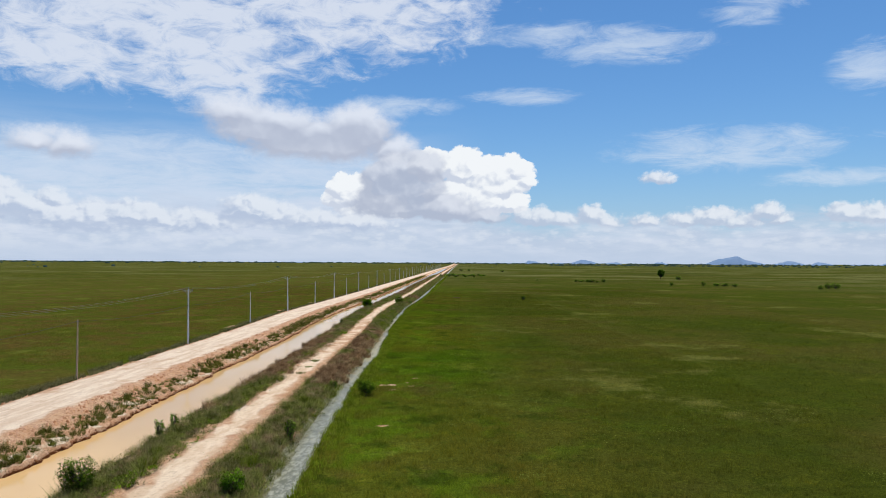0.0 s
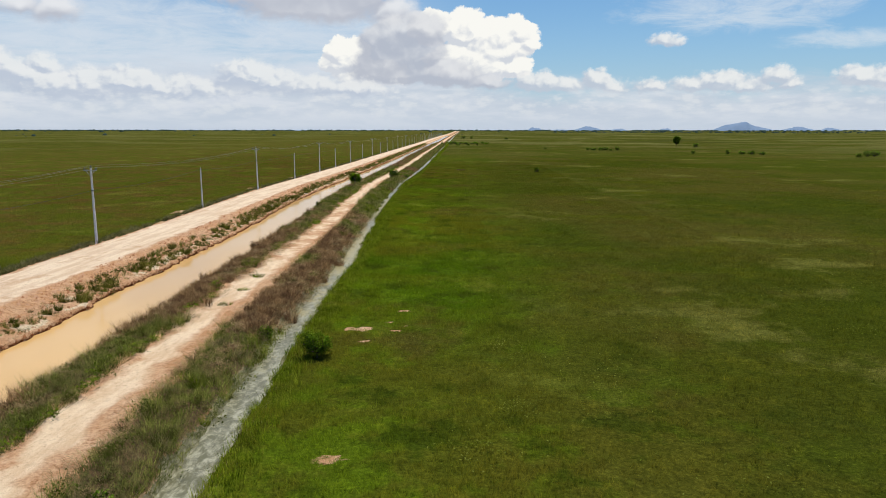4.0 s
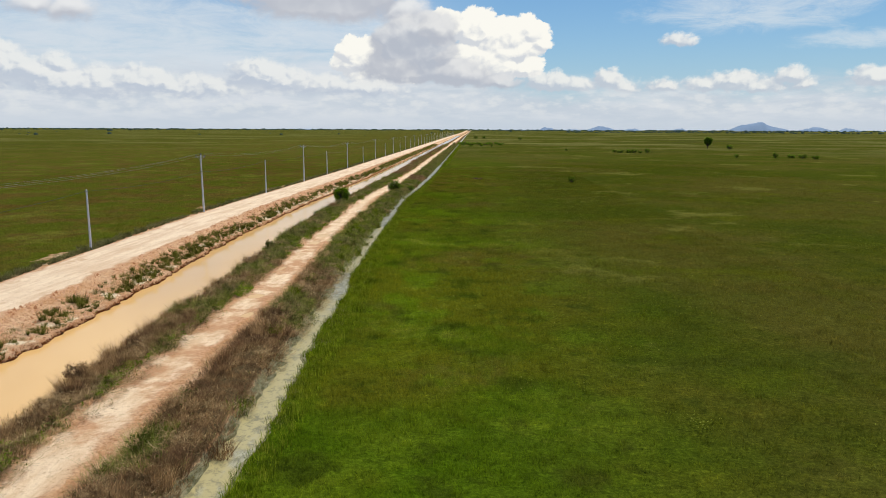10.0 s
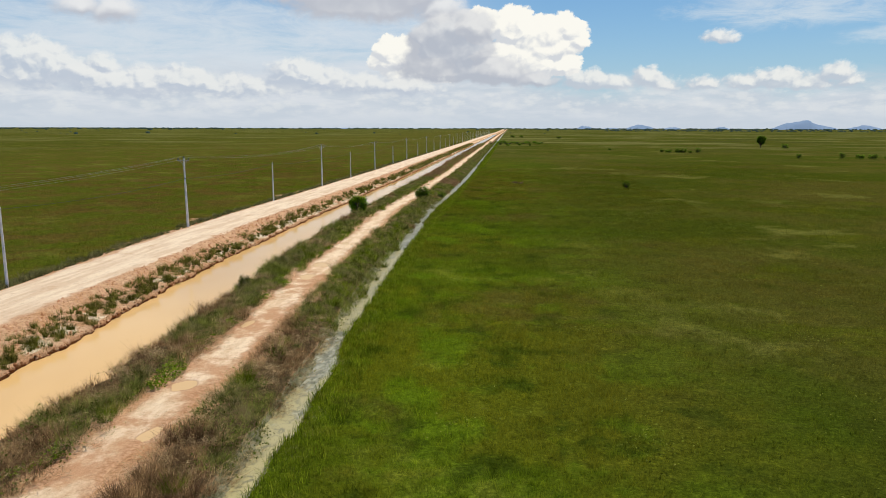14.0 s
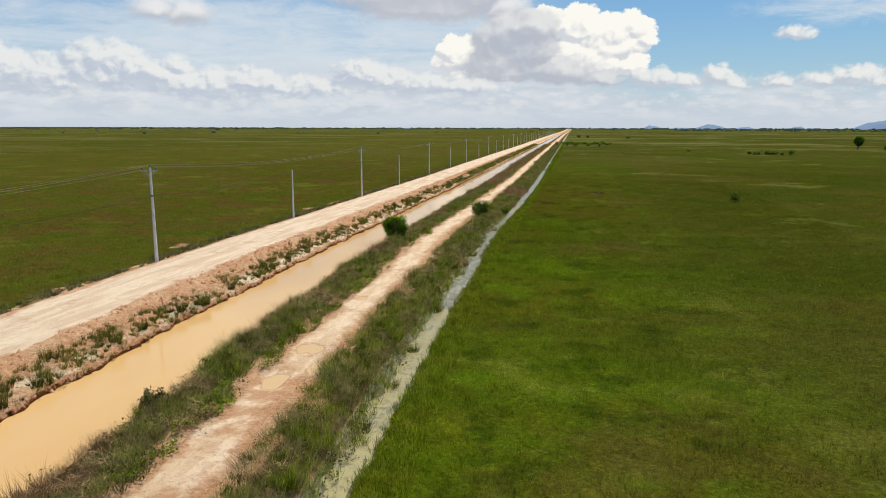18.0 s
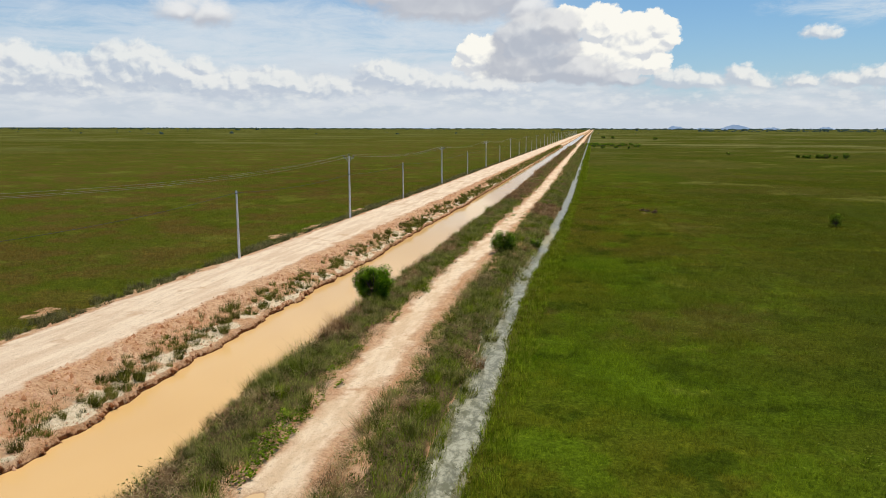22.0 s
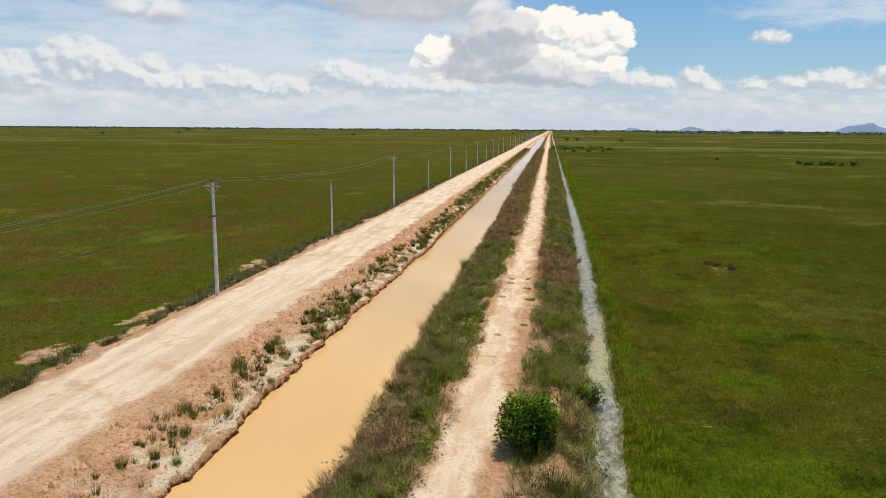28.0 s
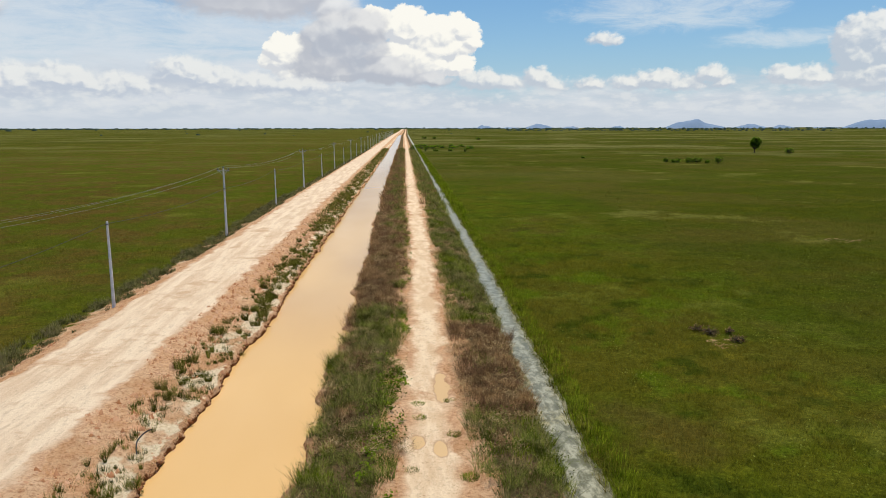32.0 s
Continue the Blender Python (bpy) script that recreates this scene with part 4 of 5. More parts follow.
for dx, dz in ((-0.68, 8.97), (0.0, 9.21), (0.68, 8.97)):
    wire("conductor", [(x + dx, y, z + dz) for k, y, x, z in near if k == "t"], 0.9, 0.008, M_ALU, line, "pale aluminium conductor")
wire("cable", [(x - 0.12, y, z + (6.3 if k == "t" else 6.55)) for k, y, x, z in near], 0.45, 0.019, M_WIRE, line, "sagging black cable")


# ---- grass, reeds and creepers ----
rng = np.random.default_rng(7)


def blades(roots, height, width, lean, per, spread, flop=0.0):
    """Tapering blades round every root: triangles that lean outwards."""
    n = len(roots) * per
    base = np.repeat(roots, per, 0)
    h = np.repeat(height, per) * rng.uniform(0.55, 1.15, n)
    a, b = rng.uniform(0, 2 * np.pi, n), rng.uniform(0, 2 * np.pi, n)
    r = np.repeat(spread, per) * np.sqrt(rng.uniform(0, 1, n)) if np.ndim(spread) else spread * np.sqrt(rng.uniform(0, 1, n))
    base = base + np.stack([r * np.cos(a), r * np.sin(a), -0.03 + 0 * a], -1)
    out = np.abs(rng.normal(lean, 0.5 * lean, n)) * h
    tip = base + np.stack([np.cos(a + 0.5 * (b - np.pi)) * out, np.sin(a + 0.5 * (b - np.pi)) * out, h], -1)
    w = np.repeat(width, per) * rng.uniform(0.6, 1.3, n) * 0.5 if np.ndim(width) else width * rng.uniform(0.6, 1.3, n) * 0.5
    side = np.stack([np.cos(b) * w, np.sin(b) * w, 0 * w], -1)
    v = np.stack([base - side, base + side, tip], 1).reshape(-1, 3)
    return v, facing(v, np.arange(3 * n).reshape(-1, 3), np.array([0.0, -0.25, 1.0]))


def scatter(s0, s1, y0, y1, per_m2):
    n = int((s1 - s0) * (y1 - y0) * per_m2)
    return rng.uniform(s0, s1, n), rng.uniform(y0, y1, n)


def rooted(s, y):
    return np.stack([s + wander(y), y, land(s, y)], -1)


def stuff(name, packs, mat, label, category, up=True, shape=3, vary=0.42):
    vs, fs, n = [], [], 0
    for v, f in packs:
        vs.append(v), fs.append(f + n)
        n += len(v)
    v = np.concatenate(vs)
    me = mesh_from(name, v, np.concatenate(fs), [mat])
    if up:
        lean = rng.normal(0, vary, (len(v) // 3 if shape == 3 else len(v) // 4, 2)).repeat(shape, 0)
        soft_normals(me, np.concatenate([lean, np.ones((len(v), 1))], 1))
    return tagged(new(name, me), label, category, kind="stuff")


def in_sand(x, y):
    out = np.zeros(len(x), bool)
    for px, py, rx, ry, _ in SAND:
        out |= ((x - px) / rx) ** 2 + ((y - py) / ry) ** 2 < 0.5
    return out


def field_pack(s0, s1, y0, y1, dens, h, w, per, spread, fringe=False):
    s, y = scatter(s0, s1, y0, y1, dens)
    x = s + wander(y)
    ok = ~in_sand(x, y) & (fnoise(s / 1.3, y / 1.3, 41) > 0.33) & ((s < 0) | (s + edge_shift(s, y) > 31.35))
    fade = np.clip(np.minimum(np.minimum(s - s0, s1 - s) / (0.25 * (s1 - s0)) if fringe else 1.0, (y1 - y) / 60), 0, 1)
    ok &= rng.random(len(s)) < fade
    s, y = s[ok], y[ok]
    hh = h * (0.55 + 0.9 * fnoise(s / 4, y / 4, 42))
    return blades(rooted(s, y), hh, w, 0.5, per, spread)


stuff("field_grass", [field_pack(30.0, 46, -62, 262, 17.0, 0.30, 0.029, 6, 0.22), field_pack(46, 75, -58, 262, 7.0, 0.28, 0.034, 6, 0.34), field_pack(60, 150, -30, 320, 1.5, 0.32, 0.055, 6, 0.6, True),
                      field_pack(-40, -2.8, 0, 300, 3.2, 0.32, 0.04, 6, 0.4), field_pack(-100, -20, 40, 360, 0.9, 0.34, 0.065, 6, 0.7, True)],
      M_FIELD, "dense knee-high wild grass of mixed green covering the plain", "grass")
s, y = scatter(29.4, 32.2, -62, 262, 14.0)
ok = s + edge_shift(s, y) > 31.08
edge = blades(rooted(s[ok], y[ok]), np.full(ok.sum(), 0.5), 0.03, 0.3, 6, 0.2)
s, y = scatter(30.9, 33.0, 262, 760, 2.2)
edge_far = blades(rooted(s, y), np.full(len(s), 0.62), 0.10, 0.4, 6, 0.5)
s, y = scatter(28.6, 29.7, 262, 760, 2.2)
edge_in = blades(rooted(s, y), np.full(len(s), 0.5), 0.10, 0.5, 6, 0.5)


def dead_share(s, y):
    """Where the bank growth has died off."""
    one = np.interp(y, (-60, -15, -8, 18, 30, 45, 60, 150, 192, 200, 240, 300), (0.2, 0.35, 0.85, 0.7, 0.5, 0.55, 0.3, 0.3, 0.25, 0.85, 0.75, 0.5))
    two = np.interp(y, (-60, -18, -12, 0, 8, 20, 30, 36, 48, 60, 174, 177, 189, 192, 300), (0.15, 0.2, 0.75, 0.85, 0.7, 0.8, 0.8, 0.3, 0.65, 0.12, 0.15, 0.95, 0.95, 0.2, 0.35))
    return np.where(s < 24, one + np.interp(s, (18.0, 19.2, 20.2), (0.28, 0.1, -0.05)), two) + (fnoise(s / 1.8, y / 3.5, 51) - 0.5) * 1.3


def bank_pack(s0, s1, y0, y1, dens, dead, h, w, per, spread):
    s, y = scatter(s0, s1, y0, y1, dens)
    q = s + edge_shift(s, y)
    ragged = 1.5 * np.clip(fnoise(y / 1.6, 0 * y, 54 + int(s0)) - 0.42, 0, 1) + 1.2 * np.clip(fnoise(y / 7.0, 0 * y, 55 + int(s0)) - 0.45, 0, 1)
    track_side = (s1 - q) if s0 < 24 else (q - s0)
    ok = ((dead_share(s, y) > 0.5) == dead) & (q > s0 + 0.1) & (q < s1) & (fnoise(s / 0.9, y / 0.9, 52) > 0.33) & (track_side > ragged) & (in_bank_bare(s + wander(y), y) < 0.1)
    s, y = s[ok], y[ok]
    hh = h * (0.25 + 3.0 * fnoise(s / 1.1, y / 1.3, 53) ** 2)
    return blades(rooted(s, y), hh, w, 0.6, per, spread)


stuff("bank_grass", [bank_pack(17.9, 22.5, -62, 262, 20, False, 0.50, 0.022, 13, 0.24), bank_pack(25.5, 29.4, -62, 262, 20, False, 0.48, 0.022, 12, 0.24),
                     bank_pack(17.9, 22.5, 262, 620, 3, False, 0.8, 0.09, 8, 0.5), bank_pack(25.5, 29.7, 262, 620, 3, False, 0.7, 0.09, 8, 0.5)],
      M_BANK, "tangled grey-green bank grass beside the dirt track", "grass", vary=0.95)
stuff("dry_grass", [bank_pack(17.9, 22.5, -62, 262, 18, True, 0.48, 0.024, 12, 0.27), bank_pack(25.5, 29.4, -62, 262, 19, True, 0.42, 0.028, 12, 0.3),
                    bank_pack(17.9, 22.5, 262, 620, 3, True, 0.8, 0.09, 8, 0.5), bank_pack(25.5, 29.7, 262, 620, 3, True, 0.6, 0.09, 8, 0.5)],
      M_DEAD, "dead brown grass and flattened stalks on the banks", "grass", vary=0.95)
# flattened, bleached stalks where the growth has died, and round its edges
packs = []
for s0, s1 in ((18.3, 22.7), (25.3, 29.2)):
    s, y = scatter(s0, s1, -62, 262, 15.0)
    d = dead_share(s, y)
    ok = (d > 0.38) & (fnoise(s / 0.9, y / 1.1, 57) + 0.35 * np.exp(-((d - 0.5) / 0.12) ** 2) > 0.52)
    packs.append(blades(rooted(s[ok], y[ok]) + np.stack([0 * s[ok], 0 * s[ok], rng.uniform(0.05, 0.36, ok.sum())], -1), np.full(ok.sum(), 0.14), 0.028, 3.0, 9, 0.3))
stuff("straw", packs, M_STRAW, "bleached straw lying flat among the dead bank grass", "straw")
# bright fresh grass: ditch edge and patches on the banks
s, y = scatter(26.0, 29.2, -62, 262, 9.0)
ok = fnoise(s / 2.2, y / 4.5, 61) + np.interp(y, (-60, 36, 45, 68, 92, 180, 260), (-0.05, -0.05, 0.12, 0.16, 0.06, 0.04, 0.0)) > 0.6
ok &= dead_share(s, y) < 0.6
patch = blades(rooted(s[ok], y[ok]), np.full(ok.sum(), 0.55), 0.03, 0.35, 7, 0.22)
s, y = scatter(27.6, 31.3, -62, 262, 16.0)
q = s + edge_shift(s, y)
ok = ((q < 29.5) | (q > 30.9)) & (q > 28.4) & (fnoise(s / 0.7, y / 1.3, 62) > 0.47)
trail = blades(rooted(s[ok], y[ok]), np.full(ok.sum(), 0.16), 0.025, 1.4, 7, 0.3)
stuff("ditch_grass", [trail], M_BANK, "flattened grey-green stalks trailing over the ditch's silt", "grass")
stuff("fresh_grass", [edge, edge_far, edge_in, patch], M_EDGE, "fresh bright green grass along the ditch", "grass")


def leaves(centres, size, tilt, out=None):
    """Small pointed leaves: a bent pair of triangles each."""
    n = len(centres)
    a, t = rng.uniform(0, 2 * np.pi, n), rng.normal(0, tilt, n)
    u = np.stack([np.cos(a) * np.cos(t), np.sin(a) * np.cos(t), np.sin(t)], -1) * (size * rng.uniform(0.6, 1.3, n))[:, None]
    w = np.stack([-np.sin(a), np.cos(a), rng.normal(0, 0.4, n)], -1) * (size * rng.uniform(0.25, 0.42, n))[:, None]
    v = np.stack([centres - u * 0.5, centres + w, centres + u * 0.5, centres - w], 1).reshape(-1, 3)
    q = np.arange(n)[:, None] * 4
    out = np.array([0.0, 0.0, 1.0]) if out is None else np.concatenate([out, out])
    return v, facing(v, np.concatenate([q + (0, 1, 2), q + (0, 2, 3)]), out)


s, y = scatter(21.2, 23.0, -62, 262, 55.0)
s = s + track_shift(y)
ok = (fnoise(s / 0.8, y / 2.6, 71) + np.interp(s - track_shift(y), (21.4, 22.3, 23.0), (-0.1, 0.05, -0.1)) > 0.56)
c = rooted(s[ok], y[ok])
c[:, 2] += rng.uniform(0.06, 0.28, len(c))
c1 = c + rng.normal(0, 0.12, c.shape) * (1, 1, 0.4)
stuff("creeper", [leaves(c, 0.16, 0.4), leaves(c1, 0.15, 0.4)], M_CREEPER, "low broad-leaved creeper spreading onto the track", "creeper", shape=4)


packs = []
for s0, s1 in ((18.2, 22.4), (25.7, 29.4)):
    s, y = scatter(s0, s1, -62, 250, 4.5)
    ok = (fnoise(s / 1.0, y / 1.2, 75) > 0.5) & (dead_share(s, y) < 0.65)
    c = np.repeat(rooted(s[ok], y[ok]), 9, 0)
    c = c + np.stack([rng.normal(0, 0.2, len(c)), rng.normal(0, 0.2, len(c)), rng.uniform(0.1, 0.55, len(c))], -1)
    packs.append(leaves(c, 0.12, 0.6))
stuff("bank_weeds", packs, M_BANK_LEAF, "low dark leafy weeds among the bank grass", "weeds", shape=4, vary=0.9)


# ---- tussocks on the far bank and the road's shoulder ----
def tussock_mesh(seed, mat, h, spread, count, lean=0.28, wide=0.028):
    global rng
    keep, rng = rng, np.random.default_rng(seed)
    v, f = blades(np.zeros((1, 3)), np.array([h]), wide, lean, count, spread)
    rng = keep
    me = mesh_from("grass_tussock", v, f, [mat])
    soft_normals(me, v * (2.2, 2.2, 0) + (0, 0, 0.8))
    return me


TUSSOCKS = [tussock_mesh(100 + i, M_TUSSOCK, 0.55 + 0.1 * (i % 3), 0.20 + 0.06 * (i % 4), 210, 0.34, 0.017) for i in range(7)]
s, y = scatter(9.4, 11.8, -58, 235, 1.0)
ok = fnoise(s / 1.5, y / 3.0, 81) > 0.50
s, y = s[ok][:290], y[ok][:290]
for i, (a, b, p) in enumerate(zip(s, y, rooted(s, y))):
    ob = new("grass_tussock", TUSSOCKS[i % 7])
    ob.matrix_basis = pose(*p, 0, 0, 360 * rng.random()) @ Matrix.Scale(0.55 + 0.8 * rng.random(), 4)
    tagged(ob, "dark green upright grass tussock on the pale canal bank", "grass tussock", "tussocks on the canal bank")
s, y = scatter(-3.4, 0.1, -50, 300, 6.5)
ok = fnoise(s / 1.0, y / 1.8, 82) + 0.6 * (fnoise(s / 3, y / 8, 88) - 0.5) + np.interp(s, (-3.4, -2.2, -0.6, 0.1), (-0.12, 0.10, 0.04, -0.16)) > 0.495
s, y = s[ok], y[ok]
sh1 = blades(rooted(s, y), 0.25 + 0.55 * rng.random(len(s)) ** 1.5, 0.024, 0.36, 40, 0.10 + 0.2 * rng.random(len(s)))
s, y = scatter(9.0, 11.9, -58, 300, 4.4)
ok = fnoise(s / 0.9, y / 1.4, 83) + 0.7 * (fnoise(s / 3, y / 6, 85) - 0.5) + np.interp(s, (9.0, 9.9, 11.2, 11.9), (-0.14, 0.04, 0.04, -0.06)) > np.interp(y, (-60, 130, 160, 260), (0.40, 0.41, 0.47, 0.45))
s, y = s[ok], y[ok]
sh2 = blades(rooted(s, y), 0.20 + 0.42 * rng.random(len(s)) ** 1.5, 0.022, 0.32, 46, 0.07 + 0.17 * rng.random(len(s)))
s, y = scatter(9.3, 11.9, -58, 300, 9.0)
ok = fnoise(s / 0.7, y / 1.2, 86) + 0.5 * (fnoise(s / 3, y / 6, 85) - 0.5) > np.interp(y, (-60, 130, 160, 260), (0.41, 0.43, 0.50, 0.46))
sh6 = blades(rooted(s[ok], y[ok]), np.full(ok.sum(), 0.17), 0.022, 0.7, 9, 0.24)
s, y = scatter(8.8, 11.9, 240, 640, 1.6)
sh3 = blades(rooted(s, y), np.full(len(s), 0.7), 0.09, 0.4, 8, 0.4)
s, y = scatter(-2.2, 0.2, 300, 640, 1.6)
sh4 = blades(rooted(s, y), np.full(len(s), 0.6), 0.09, 0.4, 8, 0.4)
# extra tufts added to darken the shadow line on the ditch's right edge
s, y = scatter(29.8, 31.6, 90, 262, 9.0)
q = s + edge_shift(s, y)
ok = (q > 30.95) & (q < 31.6) & (fnoise(s / 0.7, y / 2.5, 84) > 0.45)
sh5 = blades(rooted(s[ok], y[ok]), np.full(ok.sum(), 0.35), 0.03, 0.6, 9, 0.2)
stuff("verge_grass", [sh1, sh4], M_VERGE, "grey-green ragged grass along the road's verge", "grass", vary=0.8)
stuff("roadside_grass", [sh2, sh3, sh5, sh6], M_TUSSOCK, "dark ragged grass on the canal bank", "grass", vary=0.8)

BANK_SORTS = [(M_BANK, "grey-green grass clump on the canal bank"), (M_DEAD, "dry brown grass clump on the canal bank"), (M_EDGE, "fresh green grass clump on the canal bank")]
CLUMPS = [[tussock_mesh(150 + 10 * j + i, mat, 0.72, 0.30 + 0.06 * i, 190, 0.45, 0.02) for i in range(4)] for j, (mat, _) in enumerate(BANK_SORTS)]
s1, y1 = scatter(18.2, 22.2, -58, 245, 0.13)
s2, y2 = scatter(25.9, 29.4, -58, 245, 0.13)
s, y = np.concatenate([s1, s2]), np.concatenate([y1, y2])
kind = np.where(dead_share(s, y) > 0.5, 1, np.where(rng.random(len(s)) < 0.3, 2, 0))
for i, p in enumerate(rooted(s, y)):
    ob = new("grass_clump", CLUMPS[kind[i]][i % 4])
    ob.matrix_basis = pose(*p, 0, 0, 360 * rng.random()) @ Matrix.Scale(0.7 + 0.7 * rng.random(), 4)
    tagged(ob, BANK_SORTS[kind[i]][1], "grass clump", "grass clumps on the banks")

FRESH = [tussock_mesh(190 + i, M_EDGE, 0.95, 0.30, 320, 0.7, 0.022) for i in range(3)]
for i, (x, y, k) in enumerate([(26.8, 158.6, 1.1), (20.4, 148.8, 1.1), (19.9, 153.9, 0.9), (26.2, 120.4, 0.8), (26.4, 149.0, 0.9), (27.6, 86.8, 0.9), (26.2, 95.4, 1.0), (27.6, 29.0, 0.8), (27.4, 160.4, 0.8)]):
    ob = new("grass_tussock", FRESH[i % 3])
    ob.matrix_basis = pose(x, y, ground_at(x, y), 0, 0, 95 * i) @ Matrix.Scale(k, 4)
    tagged(ob, "bright green arching grass tussock on the canal's bank", "grass tussock", "bright tussocks on the banks")

# ---- pale flowering weeds in the field ----
packs = []
cx, cy = rng.uniform(32.5, 95, 150), rng.uniform(-50, 250, 150)
cx2, cy2 = np.append(rng.uniform(-60, -5, 60), (46, 47.5, 42.5, 39.5, 42, 44, 38.5, 40)), np.append(rng.uniform(20, 280, 60), (190, 187, 191, 170, 170.5, 170, 165, 163))
for x, y in zip(np.concatenate([cx, cx2]), np.concatenate([cy, cy2])):
    n = int(rng.integers(40, 150))
    r = rng.uniform(0.6, 2.6)
    px, py = x + rng.normal(0, r, n), y + rng.normal(0, r, n)
    pz = land(px - wander(py), py) + rng.uniform(0.15, 0.5, n)
    packs.append(leaves(np.stack([px, py, pz], -1), 0.12, 0.4))
stuff("field_weeds", packs, M_WEED, "pale yellow-green weeds in loose patches in the grass", "weeds", shape=4)

# ---- clods of earth on the road's slope ----
s, y = scatter(7.5, 10.7, -58, 262, 38.0)
ok = fnoise(s / 1.6, y / 2.6, 87) + np.interp(s, (7.5, 8.6, 10.7), (-0.1, 0.1, -0.1)) > 0.42
s, y = s[ok], y[ok]
s2, y2 = scatter(-0.4, 0.9, -40, 262, 3.0)
s3, y3 = scatter(11.4, 12.2, -58, 262, 10.0)
s, y = np.concatenate([s, s2, s3]), np.concatenate([y, y2, y3])
p = rooted(s, y)
r = 0.025 + 0.16 * rng.random(len(s)) ** 5
octa = np.array([(1, 0, 0), (0, 1, 0), (-1, 0, 0), (0, -1, 0), (0, 0, 0.8), (0, 0, -0.6)])
p[:, 2] -= 0.3 * r
v = (p[:, None, :] + np.array([(1, 0, 0), (0, 1, 0), (-1, 0, 0), (0, -1, 0), (0.2, 0.1, 1.1)])[None] * r[:, None, None] * rng.uniform(0.4, 1.7, (len(s), 5, 1))).reshape(-1, 3)
f = (np.arange(len(s))[:, None, None] * 5 + np.array([(0, 1, 4), (1, 2, 4), (2, 3, 4), (3, 0, 4)])[None]).reshape(-1, 3)
CLOD_FACES = np.array([(0, 1, 4), (1, 2, 4), (2, 3, 4), (3, 0, 4), (1, 0, 5), (2, 1, 5), (3, 2, 5), (0, 3, 5)])
y2 = rng.uniform(-58, 262, 3600)
edge_s = 12.0 + rng.normal(0, 0.09, len(y2))
for _ in range(4):
    edge_s = edge_s - (edge_s + edge_shift(edge_s, y2) - (12.0 + rng.normal(0, 0.03, len(y2)))) * 0.7
p2 = np.stack([edge_s + wander(y2), y2, rng.uniform(-0.22, 0.08, len(y2))], -1)
r2 = 0.03 + 0.17 * rng.random(len(y2)) ** 5
v2 = (p2[:, None, :] + octa[None] * r2[:, None, None] * rng.uniform(0.45, 1.5, (len(y2), 6, 1))).reshape(-1, 3)
f2 = (np.arange(len(y2))[:, None, None] * 6 + CLOD_FACES[None]).reshape(-1, 3)
stuff("bank_clods", [(v2, f2)], M_LIP, "broken dark red clods along the canal's undercut edge", "earth", up=False)
stuff("earth_clods", [(v, f)], M_CLOD, "crumbled reddish clods of earth on the road's slope", "earth", up=False)


# ---- bushes and trees ----
def build_shrub(name, label, category, at, clumps, leaf, count, mat, seed, stem=0.05, group=""):
    """A stem with limbs to every clump of the crown, and the crown's leaves. clumps: centre and radius, from the base."""
    global rng
    keep, rng = rng, np.random.default_rng(seed)
    t = thing(name, label, category, group, at)
    bm = bmesh.new()
    fork = (0.05, 0.02, 0.25 * max(c[2] for c in clumps))
    limb(bm, (0, 0, -0.3), fork, stem * 1.3, stem)
    for cx, cy, cz, r in clumps:
        mid = (0.5 * cx, 0.5 * cy, 0.55 * cz + 0.1)
        limb(bm, fork, mid, stem * 0.7, stem * 0.5, 5)
        limb(bm, mid, (cx, cy, cz), stem * 0.5, stem * 0.15, 5)
        for _ in range(3):
            d = Vector(rng.normal(0, 1, 3)).normalized() * r * 0.8
            limb(bm, mid, Vector((cx, cy, cz)) + d, stem * 0.3, stem * 0.08, 4)
    part("trunk", bm, M_BARK, t)
    vol = np.array([c[3] ** 2 for c in clumps])
    pick = rng.choice(len(clumps), count, p=vol / vol.sum())
    cs = np.array(clumps)[pick]
    d = rng.normal(0, 1, (count, 3))
    d /= np.linalg.norm(d, axis=1)[:, None]
    rad = cs[:, 3] * rng.uniform(0.4, 1.15, count) * (0.85 + 0.3 * fnoise(d[:, 0] * 2.5 + pick * 7, d[:, 1] * 2.5 + d[:, 2] * 2, seed))
    pos = cs[:, :3] + d * rad[:, None]
    keep_z = pos[:, 2] > 0.08
    pos, d = pos[keep_z], d[keep_z]
    v, f = leaves(pos, leaf, 0.6, d)
    me = mesh_from("crown", v, f, [mat])
    soft_normals(me, (d + rng.normal(0, 0.35, d.shape) + (0, 0, 0.35)).repeat(4, 0))
    ob = new("crown", me)
    ob.parent = t
    rng = keep
    return t


def clump_set(w, h, n, seed, low=0.2):
    """Uneven clumps of leaves, widest above the middle."""
    r = np.random.default_rng(seed)
    out = []
    for i in range(n):
        up = (i + r.random()) / n
        full = 0.45 + 0.55 * math.sin(math.pi * (0.10 + 0.75 * up))
        a, q = 2.4 * i + r.random(), w * 0.40 * full * math.sqrt(r.uniform(0.2, 1.0))
        out.append((q * math.cos(a), q * math.sin(a), h * (low + (0.88 - low) * up), w * r.uniform(0.12, 0.22)))
    return out


def shrub_at(x, y, w, h, leaf, count, mat, seed, name, label, group=""):
    return build_shrub(name, label, "bush" if name != "tree" else "tree", (x, y, ground_at(x, y)), clump_set(w, h, 24 if count > 5000 else 18, seed, 0.42 if name == "tree" else 0.2), leaf, count, mat, seed, 0.035 + (0.03 if name == "tree" else 0.015) * w, group)


shrub_at(17.6, 117.4, 3.3, 2.8, 0.12, 17000, M_LEAF, 201, "round_bush", "round dense bright green bush leaning over the canal's edge")
shrub_at(25.1, 140.9, 3.0, 2.1, 0.14, 5200, M_LEAF_DARK, 202, "bush", "spreading leafy dark green bush beside the dirt track")
